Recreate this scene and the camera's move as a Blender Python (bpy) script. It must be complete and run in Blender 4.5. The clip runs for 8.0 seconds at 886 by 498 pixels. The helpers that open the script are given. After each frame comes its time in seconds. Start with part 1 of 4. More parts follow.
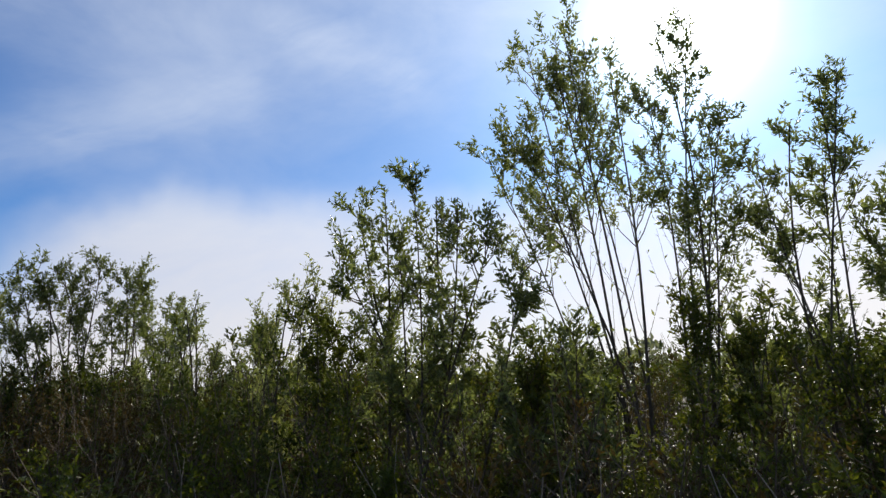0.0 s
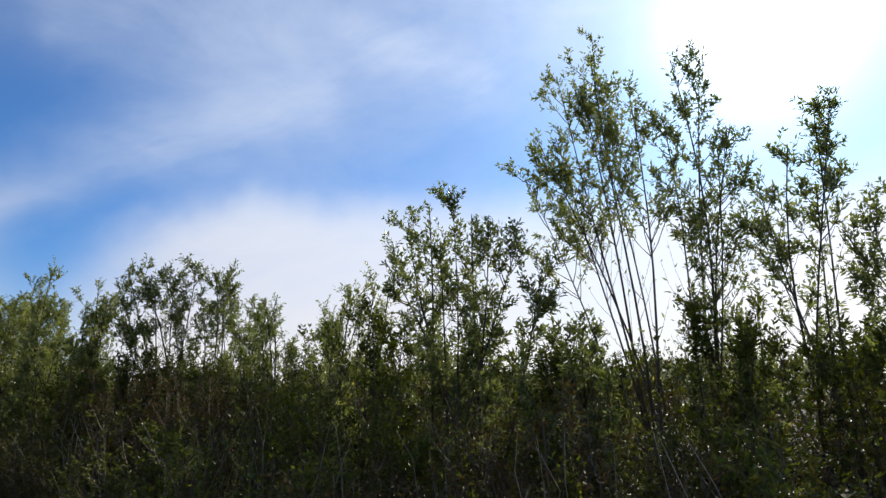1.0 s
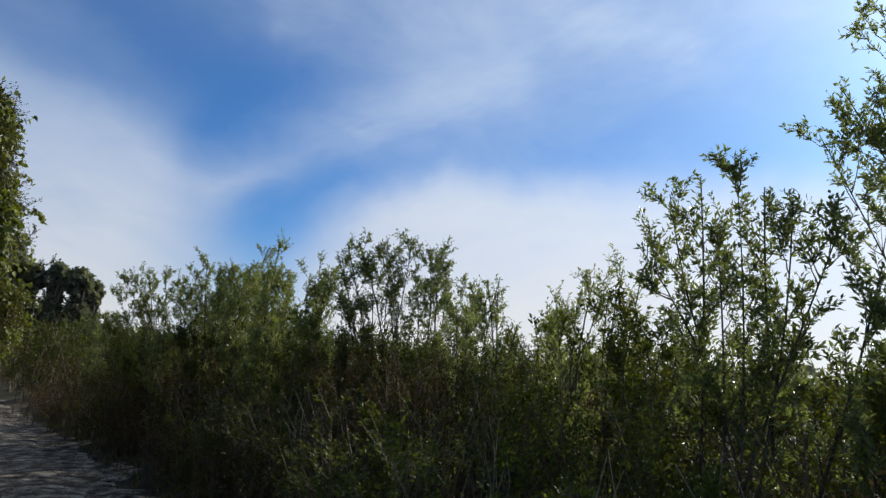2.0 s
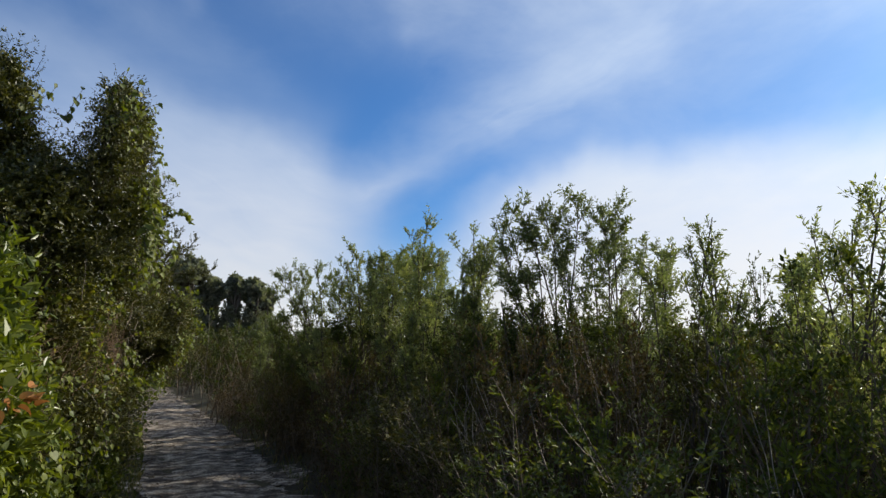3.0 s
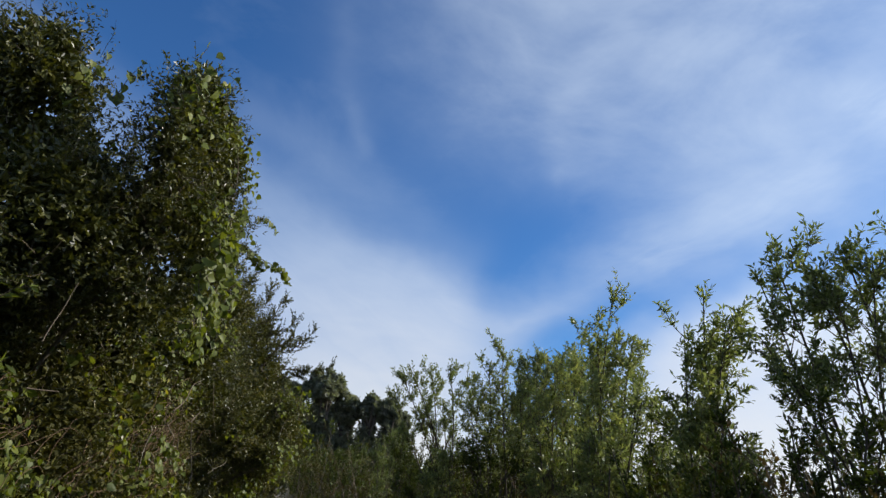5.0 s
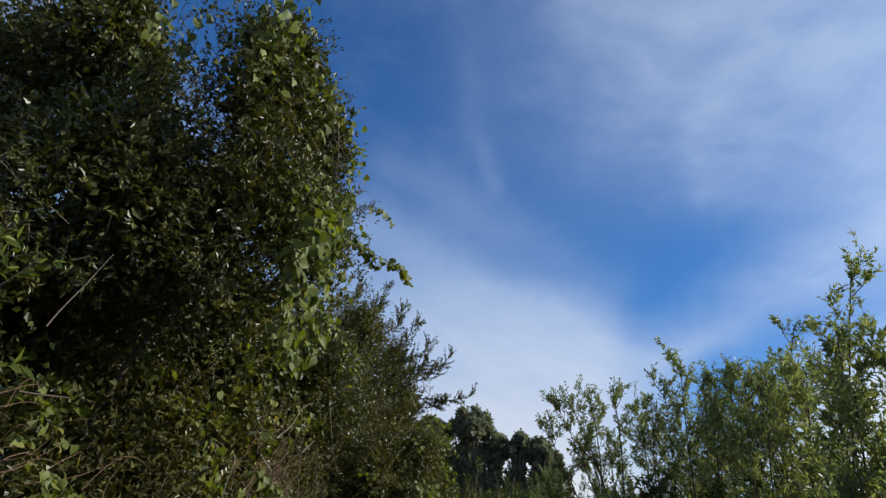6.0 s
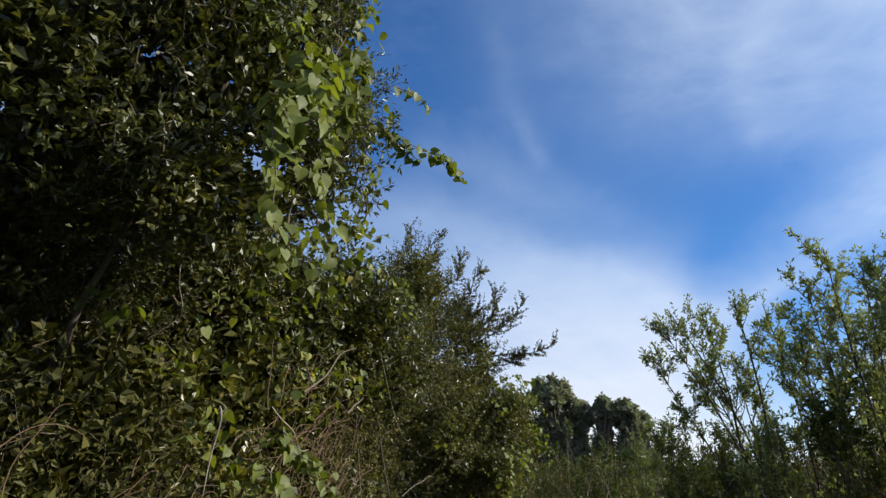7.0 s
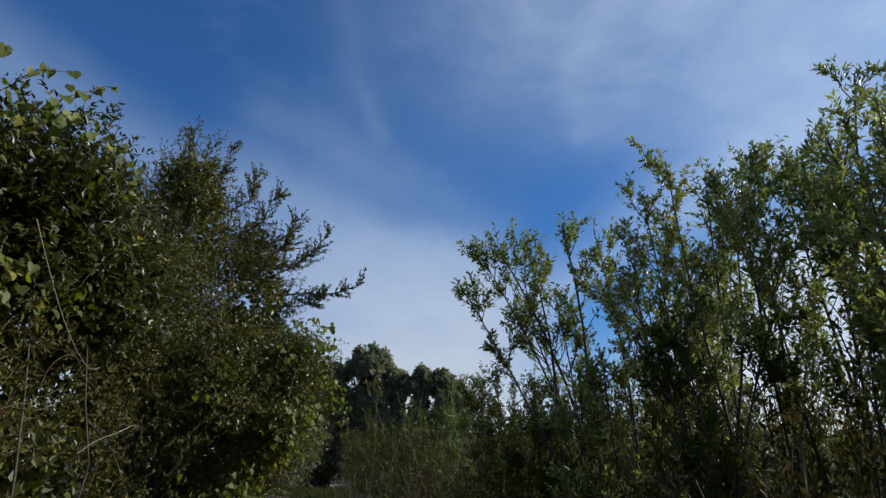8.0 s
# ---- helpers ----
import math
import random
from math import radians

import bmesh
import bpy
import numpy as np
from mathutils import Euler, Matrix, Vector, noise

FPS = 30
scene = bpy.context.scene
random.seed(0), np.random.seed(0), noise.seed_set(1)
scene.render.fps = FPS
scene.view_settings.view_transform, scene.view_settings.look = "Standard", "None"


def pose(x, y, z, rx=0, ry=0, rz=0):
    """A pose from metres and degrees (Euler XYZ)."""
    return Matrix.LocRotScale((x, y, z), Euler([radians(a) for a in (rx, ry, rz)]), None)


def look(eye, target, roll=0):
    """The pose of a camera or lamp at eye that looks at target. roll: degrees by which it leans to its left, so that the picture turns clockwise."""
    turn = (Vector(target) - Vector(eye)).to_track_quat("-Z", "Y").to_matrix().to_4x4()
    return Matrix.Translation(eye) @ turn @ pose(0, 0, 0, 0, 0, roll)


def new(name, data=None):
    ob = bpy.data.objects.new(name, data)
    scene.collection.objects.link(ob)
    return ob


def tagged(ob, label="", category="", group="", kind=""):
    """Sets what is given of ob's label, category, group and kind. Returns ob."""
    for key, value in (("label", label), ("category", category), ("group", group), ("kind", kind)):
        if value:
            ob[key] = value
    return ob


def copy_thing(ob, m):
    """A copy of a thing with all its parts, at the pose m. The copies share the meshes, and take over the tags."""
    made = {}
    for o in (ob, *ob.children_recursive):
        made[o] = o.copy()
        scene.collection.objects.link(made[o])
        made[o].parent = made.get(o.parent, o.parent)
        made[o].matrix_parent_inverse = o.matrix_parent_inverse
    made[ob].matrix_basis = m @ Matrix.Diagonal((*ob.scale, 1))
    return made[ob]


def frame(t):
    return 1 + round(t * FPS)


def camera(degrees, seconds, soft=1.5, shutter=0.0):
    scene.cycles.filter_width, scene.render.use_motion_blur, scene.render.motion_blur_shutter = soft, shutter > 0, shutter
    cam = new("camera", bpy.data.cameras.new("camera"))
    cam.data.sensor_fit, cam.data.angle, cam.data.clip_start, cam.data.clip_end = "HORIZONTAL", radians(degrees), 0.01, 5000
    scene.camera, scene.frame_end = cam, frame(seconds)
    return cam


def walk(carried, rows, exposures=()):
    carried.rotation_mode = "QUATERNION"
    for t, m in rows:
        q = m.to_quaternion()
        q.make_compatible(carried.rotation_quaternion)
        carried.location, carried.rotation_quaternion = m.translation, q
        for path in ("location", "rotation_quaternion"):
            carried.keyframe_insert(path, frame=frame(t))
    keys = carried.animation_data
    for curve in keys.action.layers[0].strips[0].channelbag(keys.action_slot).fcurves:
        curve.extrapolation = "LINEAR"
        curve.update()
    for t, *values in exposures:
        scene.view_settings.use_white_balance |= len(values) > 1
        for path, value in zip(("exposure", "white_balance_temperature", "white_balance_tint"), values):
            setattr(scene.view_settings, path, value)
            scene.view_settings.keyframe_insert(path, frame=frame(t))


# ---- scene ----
cam = camera(69.5, 8.0, soft=1.4)
PATH = [
    (0, (-0.240, -0.189, 1.552), (1.363, 0.921, 1.993), -3.3),
    (0.2, (-0.477, -0.634, 1.474), (1.031, 0.603, 1.916), -1.5),
    (0.5, (-0.646, -0.859, 1.428), (0.842, 0.401, 1.873), -1.6),
    (1, (-0.643, -0.818, 1.442), (0.818, 0.469, 1.899), -1.9),
    (1.2, (-0.557, -0.705, 1.506), (0.642, 0.809, 2.025), -1.9),
    (1.5, (-0.564, -0.463, 1.603), (0.458, 1.205, 2.019), 0.2),
    (1.7, (-0.543, -0.278, 1.613), (0.513, 1.378, 1.993), 3.3),
    (2.8, (-0.115, 0.854, 1.580), (0.669, 2.652, 1.970), -1.1),
    (3, (-0.062, 1.148, 1.567), (0.546, 3.023, 1.903), 0.1),
    (3.5, (0.076, 1.760, 1.546), (0.480, 3.636, 2.108), 1.4),
    (4, (0.224, 2.409, 1.552), (0.734, 4.254, 2.131), 0.7),
    (4.5, (0.290, 3.103, 1.561), (0.579, 4.968, 2.221), 6.7),
    (4.7, (0.371, 3.397, 1.552), (0.575, 5.260, 2.252), 6.7),
    (5.8, (0.381, 4.767, 1.582), (0.245, 6.630, 2.297), 8.4),
    (6, (0.374, 5.070, 1.597), (0.066, 6.890, 2.368), 7.7),
    (6.5, (0.181, 5.780, 1.558), (-0.412, 7.447, 2.490), 3.8),
    (6.8, (0.119, 6.159, 1.549), (-0.557, 7.827, 2.421), 0.5),
    (7, (0.118, 6.429, 1.528), (-0.354, 8.238, 2.236), 1.7),
    (7.2, (0.119, 6.688, 1.495), (-0.184, 8.566, 2.111), 3.9),
    (7.5, (0.134, 7.171, 1.446), (-0.044, 9.075, 2.031), 6.2),
    (8, (0.258, 7.827, 1.452), (0.296, 9.721, 2.094), 0.4),
]
EXPOSURES = [(0, 0.0, 6700, 13), (0.5, 0.15, 6700, 13), (1, 0.12, 6700, 12), (1.5, -0.08, 6450, 9), (3, 0.15, 6700, 9), (3.5, 0.15, 6550, 9), (4, -0.06, 6480, 9), (4.5, 0.13, 6500, 9), (6, 0.08, 6200, 9), (6.5, 0.2, 6280, 9), (7, 0.40, 6450, 9), (7.5, 0.03, 6250, 8), (8, -0.17, 6120, 8)]
walk(cam, [(t, look(eye, target, roll)) for t, eye, target, roll in PATH], EXPOSURES)

# ---------------------------------------------------------------- light
SUN_AZ, SUN_EL = radians(78.5), radians(29.0)
SUN_DIR = Vector((math.sin(SUN_AZ) * math.cos(SUN_EL), math.cos(SUN_AZ) * math.cos(SUN_EL), math.sin(SUN_EL)))
SKY_STRENGTH, SUN_STRENGTH = 0.098, 5.0
SKY_TINT = (0.45, 0.83, 1.24)

lamp = bpy.data.lights.new("sun", "SUN")
lamp.energy, lamp.angle, lamp.color = SUN_STRENGTH, radians(0.6), (1.0, 0.94, 0.84)
new("sun", lamp).matrix_world = look(SUN_DIR * 60, (0, 0, 0))

world = bpy.data.worlds.new("sky")
scene.world = world
world.use_nodes = True
wt = world.node_tree
wt.nodes.clear()


class Ex:
    """A number in a node tree, with arithmetic."""

    def __init__(self, tree, sock):
        self.tree, self.sock = tree, sock

    def op(self, kind, *others, flip=False):
        n = self.tree.nodes.new("ShaderNodeMath")
        n.operation = kind
        args = [self, *others]
        if flip:
            args = [others[0], self]
        for i, a in enumerate(args):
            if isinstance(a, Ex):
                self.tree.links.new(a.sock, n.inputs[i])
            else:
                n.inputs[i].default_value = a
        return Ex(self.tree, n.outputs[0])

    def __add__(self, o): return self.op("ADD", o)
    def __radd__(self, o): return self.op("ADD", o)
    def __sub__(self, o): return self.op("SUBTRACT", o)
    def __rsub__(self, o): return self.op("SUBTRACT", o, flip=True)
    def __mul__(self, o): return self.op("MULTIPLY", o)
    def __rmul__(self, o): return self.op("MULTIPLY", o)
    def __truediv__(self, o): return self.op("DIVIDE", o)
    def least(self, o): return self.op("MINIMUM", o)
    def most(self, o): return self.op("MAXIMUM", o)
    def size(self): return self.op("ABSOLUTE")

    def step(self, a, b):
        n = self.tree.nodes.new("ShaderNodeMapRange")
        n.interpolation_type = "SMOOTHSTEP"
        self.tree.links.new(self.sock, n.inputs["Value"])
        n.inputs["From Min"].default_value, n.inputs["From Max"].default_value = a, b
        return Ex(self.tree, n.outputs["Result"])

    def bell(self, s):
        q = self / s
        return (q * q * -1.0).op("EXPONENT")


def noise_of(tree, vec, scale, detail=5.0, rough=0.55, dist=0.0, stretch=None, turn=(0, 0, 0)):
    if stretch:
        m = tree.nodes.new("ShaderNodeMapping")
        m.inputs["Scale"].default_value = stretch
        m.inputs["Rotation"].default_value = [radians(a) for a in turn]
        tree.links.new(vec, m.inputs["Vector"])
        vec = m.outputs["Vector"]
    n = tree.nodes.new("ShaderNodeTexNoise")
    n.inputs["Scale"].default_value, n.inputs["Detail"].default_value = scale, detail
    n.inputs["Roughness"].default_value, n.inputs["Distortion"].default_value = rough, dist
    tree.links.new(vec, n.inputs["Vector"])
    return Ex(tree, n.outputs["Fac"])


def mix_of(tree, fac, a, b):
    n = tree.nodes.new("ShaderNodeMix")
    n.data_type = "RGBA"
    tree.links.new(fac.sock, n.inputs[0])
    for i, c in ((6, a), (7, b)):
        if isinstance(c, tuple):
            n.inputs[i].default_value = (*c, 1)
        else:
            tree.links.new(c, n.inputs[i])
    return n.outputs[2]


def build_sky():
    nodes, links = wt.nodes, wt.links
    sky = nodes.new("ShaderNodeTexSky")
    sky.sky_type, sky.sun_disc = "NISHITA", False
    sky.sun_elevation, sky.sun_rotation = SUN_EL, SUN_AZ
    sky.altitude, sky.air_density, sky.dust_density, sky.ozone_density = 20, 1.0, 0.6, 3.0
    strength = nodes.new("ShaderNodeVectorMath")
    strength.operation = "SCALE"
    strength.inputs["Scale"].default_value = SKY_STRENGTH
    deep = nodes.new("ShaderNodeVectorMath")
    deep.operation = "MULTIPLY"
    deep.inputs[1].default_value = SKY_TINT
    links.new(sky.outputs[0], deep.inputs[0])
    links.new(deep.outputs[0], strength.inputs[0])
    coord = nodes.new("ShaderNodeTexCoord").outputs["Generated"]
    sep = nodes.new("ShaderNodeSeparateXYZ")
    links.new(coord, sep.inputs[0])
    x, y, z = (Ex(wt, sep.outputs[i]) for i in range(3))
    az0 = x.op("ARCTAN2", y) * (180 / math.pi)
    el0 = z.op("ARCSINE") * (180 / math.pi)
    # drift the cloud shapes with two sizes of turbulence
    n1 = noise_of(wt, coord, 5.0, 3.0)
    n2 = noise_of(wt, coord, 6.0, 3.0, stretch=(1.3, 1.1, 1.0))
    az = az0 + (n1 - 0.5) * 6.0
    el = el0 + (n2 - 0.5) * 4.0
    wisp = noise_of(wt, coord, 6.0, 4.5, 0.52, 0.4, stretch=(1.0, 1.0, 3.2), turn=(0, 24, 20))
    soft = noise_of(wt, coord, 3.2, 6.0, 0.6, 0.3, stretch=(1.0, 1.0, 2.0))

    def fibres(slope, fine, seed):
        """Fine threads of ice cloud that run at a slope across the sky."""
        v = nodes.new("ShaderNodeCombineXYZ")
        links.new((az * 0.045).sock, v.inputs[0])
        links.new(((el - az * slope) * fine).sock, v.inputs[1])
        v.inputs[2].default_value = seed
        return noise_of(wt, v.outputs[0], 1.0, 7.0, 0.62, 0.5) - 0.5

    down, up = fibres(-0.45, 0.30, 2.0), fibres(0.40, 0.26, 7.0)

    def streak(points, width, amount):
        """A band of cirrus along a line of (azimuth, elevation)."""
        total = None
        for (a0, e0), (a1, e1) in zip(points, points[1:]):
            dx, dy = a1 - a0, e1 - e0
            size = math.hypot(dx, dy)
            along = ((az - a0) * (dx / size) + (el - e0) * (dy / size)).most(0.0).least(size)
            px, py = az - a0 - along * (dx / size), el - e0 - along * (dy / size)
            near = (px * px + py * py).op("SQRT").bell(width)
            total = near if total is None else total.most(near)
        return total * amount

    bank_left = ((21.9 - 0.27 * az).least(23.4 - 0.53 * az) - el).step(-1.4, 4.6) * (az * -1.0).step(-16.0, -4.0)
    bank_right = ((8.4 + 0.34 * az).least(20.4 - 0.045 * az) - el).step(-1.2, 4.0) * az.step(14.0, 26.0)
    veil = (az + el * 0.5).step(-2.0, 34.0) * el.step(21.0, 36.0)
    parts = [
        bank_left * (0.46 + az.step(-24.0, -2.0) * 0.42) * (0.74 + (wisp - 0.5) * 0.35 + down * 0.30) * (1.0 - el.step(9.0, 25.0) * 0.30),
        bank_right * (0.79 + (soft - 0.5) * 0.4 + up * 0.25),
        streak([(11, 14.5), (16.7, 18.7), (21.5, 21.0), (29, 23.6), (37, 26.5)], 2.1, 1.0) * (0.28 + (wisp - 0.5) * 0.30 + up * 0.35),
        streak([(24, 22.5), (34, 26.0), (41, 29), (46, 30.5), (54, 28.0)], 4.4, 1.0) * (0.21 + (wisp - 0.5) * 0.45 + up * 0.40),
        streak([(40, 32), (45.5, 30.2), (53, 28.2)], 1.7, 1.0) * (0.26 + (wisp - 0.5) * 0.6 + up * 0.6),
        streak([(-10, 39), (-7.4, 34), (-5.4, 29.6)], 1.6, 0.05),
        streak([(-6.4, 32.0), (-5.4, 29.6), (-4.9, 28.6)], 0.8, 0.05),
        streak([(6, 20.5), (1, 23), (-9, 26.5), (-16, 29)], 2.8, 0.13),
        veil * (0.32 + (soft - 0.5) * 0.75 + down * 0.12),
        streak([(16, 29), (14, 34), (20, 40)], 1.8, 1.0) * (0.12 + (wisp - 0.5) * 0.3),
        streak([(2, 44), (14, 42), (24, 38)], 4.0, 1.0) * (0.20 + (wisp - 0.5) * 0.5),
        az.step(16.0, 34.0) * (0.16 + (soft - 0.5) * 0.4),
        (soft - 0.45) * 0.34,
        el0.op("MULTIPLY", -1.0).step(-13.0, 2.0) * 0.72,
    ]
    clear = None
    for p in parts:
        q = 1.0 - p.most(0.0).least(0.97)
        clear = q if clear is None else clear * q
    cover = (1.0 - clear).least(0.93)
    near_sun = x * SUN_DIR.x + y * SUN_DIR.y + z * SUN_DIR.z
    angle = near_sun.least(1.0).op("ARCCOSINE") * (180 / math.pi)
    lit = 1.0 + angle.bell(34.0) * 0.35
    white = nodes.new("ShaderNodeVectorMath")
    white.operation = "SCALE"
    links.new(mix_of(wt, el0.step(3.0, 24.0), (0.78, 0.77, 0.78), (0.59, 0.69, 0.84)), white.inputs[0])
    links.new(lit.sock, white.inputs["Scale"])
    mixed = mix_of(wt, cover, strength.outputs[0], white.outputs[0])
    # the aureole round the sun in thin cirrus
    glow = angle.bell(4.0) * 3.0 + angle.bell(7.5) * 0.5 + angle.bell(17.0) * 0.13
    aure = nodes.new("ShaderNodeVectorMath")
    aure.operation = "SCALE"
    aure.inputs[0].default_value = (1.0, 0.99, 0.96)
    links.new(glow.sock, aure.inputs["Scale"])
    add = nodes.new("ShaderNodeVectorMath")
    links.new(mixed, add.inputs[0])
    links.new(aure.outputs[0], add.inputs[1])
    bg = nodes.new("ShaderNodeBackground")
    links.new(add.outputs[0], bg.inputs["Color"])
    links.new(bg.outputs[0], nodes.new("ShaderNodeOutputWorld").inputs["Surface"])


build_sky()


# ---------------------------------------------------------------- materials
def material(name):
    mat = bpy.data.materials.new(name)
    mat.use_nodes = True
    t = mat.node_tree
    return mat, t, t.nodes["Principled BSDF"]


def ramp_of(tree, fac, stops):
    n = tree.nodes.new("ShaderNodeValToRGB")
    while len(n.color_ramp.elements) < len(stops):
        n.color_ramp.elements.new(0.5)
    for e, (p, c) in zip(n.color_ramp.elements, stops):
        e.position, e.color = p, (*c, 1)
    tree.links.new(fac.sock, n.inputs[0])
    return n.outputs[0]


def leaf_material(name, stops, through_colour, share=0.35, rough=0.38, gloss=0.22):
    mat, t, bsdf = material(name)
    geo = t.nodes.new("ShaderNodeNewGeometry")
    place = t.nodes.new("ShaderNodeTexCoord").outputs["Object"]
    blotch = noise_of(t, place, 2.3, 3.0)
    grain = noise_of(t, place, 90.0, 3.0)
    fac = Ex(t, geo.outputs["Random Per Island"]) * 0.72 + (blotch - 0.5) * 0.7 + (grain - 0.5) * 0.25 + (Ex(t, t.nodes.new("ShaderNodeObjectInfo").outputs["Random"]) - 0.5) * 0.35 + 0.14
    colour = ramp_of(t, fac, stops)
    t.links.new(colour, bsdf.inputs["Base Color"])
    bsdf.inputs["Roughness"].default_value = rough
    bsdf.inputs["Specular IOR Level"].default_value = gloss
    tr = t.nodes.new("ShaderNodeBsdfTranslucent")
    tint = t.nodes.new("ShaderNodeMix")
    tint.data_type, tint.blend_type = "RGBA", "MULTIPLY"
    tint.inputs[0].default_value = 1.0
    t.links.new(colour, tint.inputs[6])
    tint.inputs[7].default_value = (*through_colour, 1)
    t.links.new(tint.outputs[2], tr.inputs["Color"])
    mix = t.nodes.new("ShaderNodeMixShader")
    mix.inputs[0].default_value = share
    t.links.new(bsdf.outputs[0], mix.inputs[1])
    t.links.new(tr.outputs[0], mix.inputs[2])
    t.links.new(mix.outputs[0], t.nodes["Material Output"].inputs["Surface"])
    return mat


def rough_material(name, stops, scale, fine, rough=0.85, bump=0.4, stretch=None):
    mat, t, bsdf = material(name)
    place = t.nodes.new("ShaderNodeTexCoord").outputs["Object"]
    a = noise_of(t, place, scale, 6.0, 0.6, stretch=stretch)
    b = noise_of(t, place, fine, 4.0, 0.6)
    t.links.new(ramp_of(t, a * 0.65 + b * 0.35, stops), bsdf.inputs["Base Color"])
    bsdf.inputs["Roughness"].default_value = rough
    bsdf.inputs["Specular IOR Level"].default_value = 0.25
    n = t.nodes.new("ShaderNodeBump")
    n.inputs["Strength"].default_value, n.inputs["Distance"].default_value = bump, 0.02
    t.links.new((a * 0.4 + b * 0.6).sock, n.inputs["Height"])
    t.links.new(n.outputs[0], bsdf.inputs["Normal"])
    return mat


WILLOW = leaf_material("willow_leaf", [(0.0, (0.0953, 0.1116, 0.0393)), (0.45, (0.1732, 0.1923, 0.0682)), (0.8, (0.2659, 0.2802, 0.1009)), (1.0, (0.3638, 0.3384, 0.1114))], (1.3, 1.42, 0.8), 0.42, 0.36, 0.5)
SHRUB = leaf_material("shrub_leaf", [(0.0, (0.0356, 0.0353, 0.0102)), (0.45, (0.0663, 0.0644, 0.017)), (0.8, (0.1091, 0.0997, 0.0243)), (1.0, (0.1423, 0.1142, 0.0311))], (1.5, 1.45, 0.5), 0.20, 0.58, 0.16)
SHRUB_GREEN = leaf_material("green_shrub_leaf", [(0.0, (0.0308, 0.041, 0.0094)), (0.45, (0.0638, 0.0798, 0.0164)), (0.8, (0.1158, 0.1321, 0.0258)), (1.0, (0.1774, 0.1707, 0.039))], (1.5, 1.55, 0.45), 0.26, 0.52, 0.22)
SHRUB_BROWN = leaf_material("brown_shrub_leaf", [(0.0, (0.0413, 0.0294, 0.0123)), (0.45, (0.0777, 0.0568, 0.0216)), (0.8, (0.1214, 0.0871, 0.0311)), (1.0, (0.17, 0.1113, 0.0407))], (1.35, 1.25, 0.6), 0.18, 0.65, 0.14)
SMALL = leaf_material("tree_leaf", [(0.0, (0.0212, 0.0251, 0.0055)), (0.45, (0.0577, 0.0626, 0.0145)), (0.85, (0.1443, 0.1395, 0.0355)), (1.0, (0.2404, 0.2013, 0.0611))], (1.45, 1.45, 0.5), 0.28, 0.40, 0.5)
GRAPE = leaf_material("vine_leaf", [(0.0, (0.0418, 0.057, 0.0122)), (0.5, (0.1021, 0.1254, 0.0245)), (0.85, (0.1798, 0.1984, 0.0418)), (1.0, (0.3016, 0.2622, 0.0648))], (1.6, 1.6, 0.4), 0.36, 0.50, 0.25)
BRIGHT = leaf_material("bright_leaf", [(0.0, (0.047, 0.0638, 0.0114)), (0.5, (0.1098, 0.1364, 0.0209)), (0.9, (0.2072, 0.2288, 0.0361)), (1.0, (0.2912, 0.209, 0.0475))], (1.7, 1.7, 0.4), 0.36, 0.36, 0.4)
# Grey-green oak leaf, its colour lightened to stand in for distance haze.
HAZED_OAK = leaf_material("hazed_oak_leaf", [(0.0, (0.115, 0.120, 0.095)), (0.6, (0.185, 0.190, 0.145)), (1.0, (0.24, 0.24, 0.18))], (1.3, 1.4, 0.7), 0.42, 0.5)
GRASS = leaf_material("grass_blade", [(0.0, (0.060, 0.082, 0.022)), (0.5, (0.105, 0.125, 0.036)), (1.0, (0.28, 0.23, 0.12))], (1.5, 1.5, 0.6), 0.35, 0.45)
LITTER = leaf_material("litter_leaf", [(0.0, (0.030, 0.020, 0.012)), (0.5, (0.085, 0.055, 0.032)), (1.0, (0.22, 0.16, 0.10))], (1.2, 1.1, 0.8), 0.15, 0.7)
DRY_LEAF = leaf_material("dry_leaf", [(0.0, (0.22, 0.08, 0.025)), (0.5, (0.34, 0.14, 0.04)), (1.0, (0.42, 0.28, 0.12))], (1.4, 1.2, 0.8), 0.25, 0.6)
BARK = rough_material("bark", [(0.25, (0.045, 0.036, 0.028)), (0.6, (0.10, 0.082, 0.062)), (0.85, (0.17, 0.15, 0.12))], 9.0, 60.0, 0.85, 0.5, (1, 1, 0.25))
TWIG = rough_material("twig_bark", [(0.25, (0.070, 0.052, 0.036)), (0.6, (0.14, 0.105, 0.070)), (0.85, (0.21, 0.17, 0.12))], 12.0, 80.0, 0.7, 0.3)
DRY = rough_material("dry_twig", [(0.2, (0.16, 0.13, 0.095)), (0.6, (0.29, 0.245, 0.18)), (0.9, (0.42, 0.37, 0.29))], 14.0, 70.0, 0.6, 0.2)
SOIL = rough_material("leaf_litter", [(0.25, (0.026, 0.020, 0.013)), (0.46, (0.056, 0.046, 0.028)), (0.62, (0.072, 0.070, 0.030)), (0.8, (0.125, 0.104, 0.062))], 1.7, 34.0, 0.95, 0.8)
# Sand and litter tones; the steep contrast also paints in sun dapples and shade.
DAPPLED_SAND = rough_material("dappled_sandy_track", [(0.40, (0.040, 0.030, 0.022)), (0.48, (0.115, 0.090, 0.066)), (0.54, (0.29, 0.24, 0.18)), (0.62, (0.56, 0.48, 0.375))], 4.4, 31.0, 0.92, 0.7, (0.85, 1.2, 1.0))
DEAD = rough_material("dead_twig", [(0.2, (0.0703, 0.0397, 0.0213)), (0.6, (0.1452, 0.0881, 0.0501)), (0.9, (0.2531, 0.1728, 0.1063))], 11.0, 70.0, 0.75, 0.2)


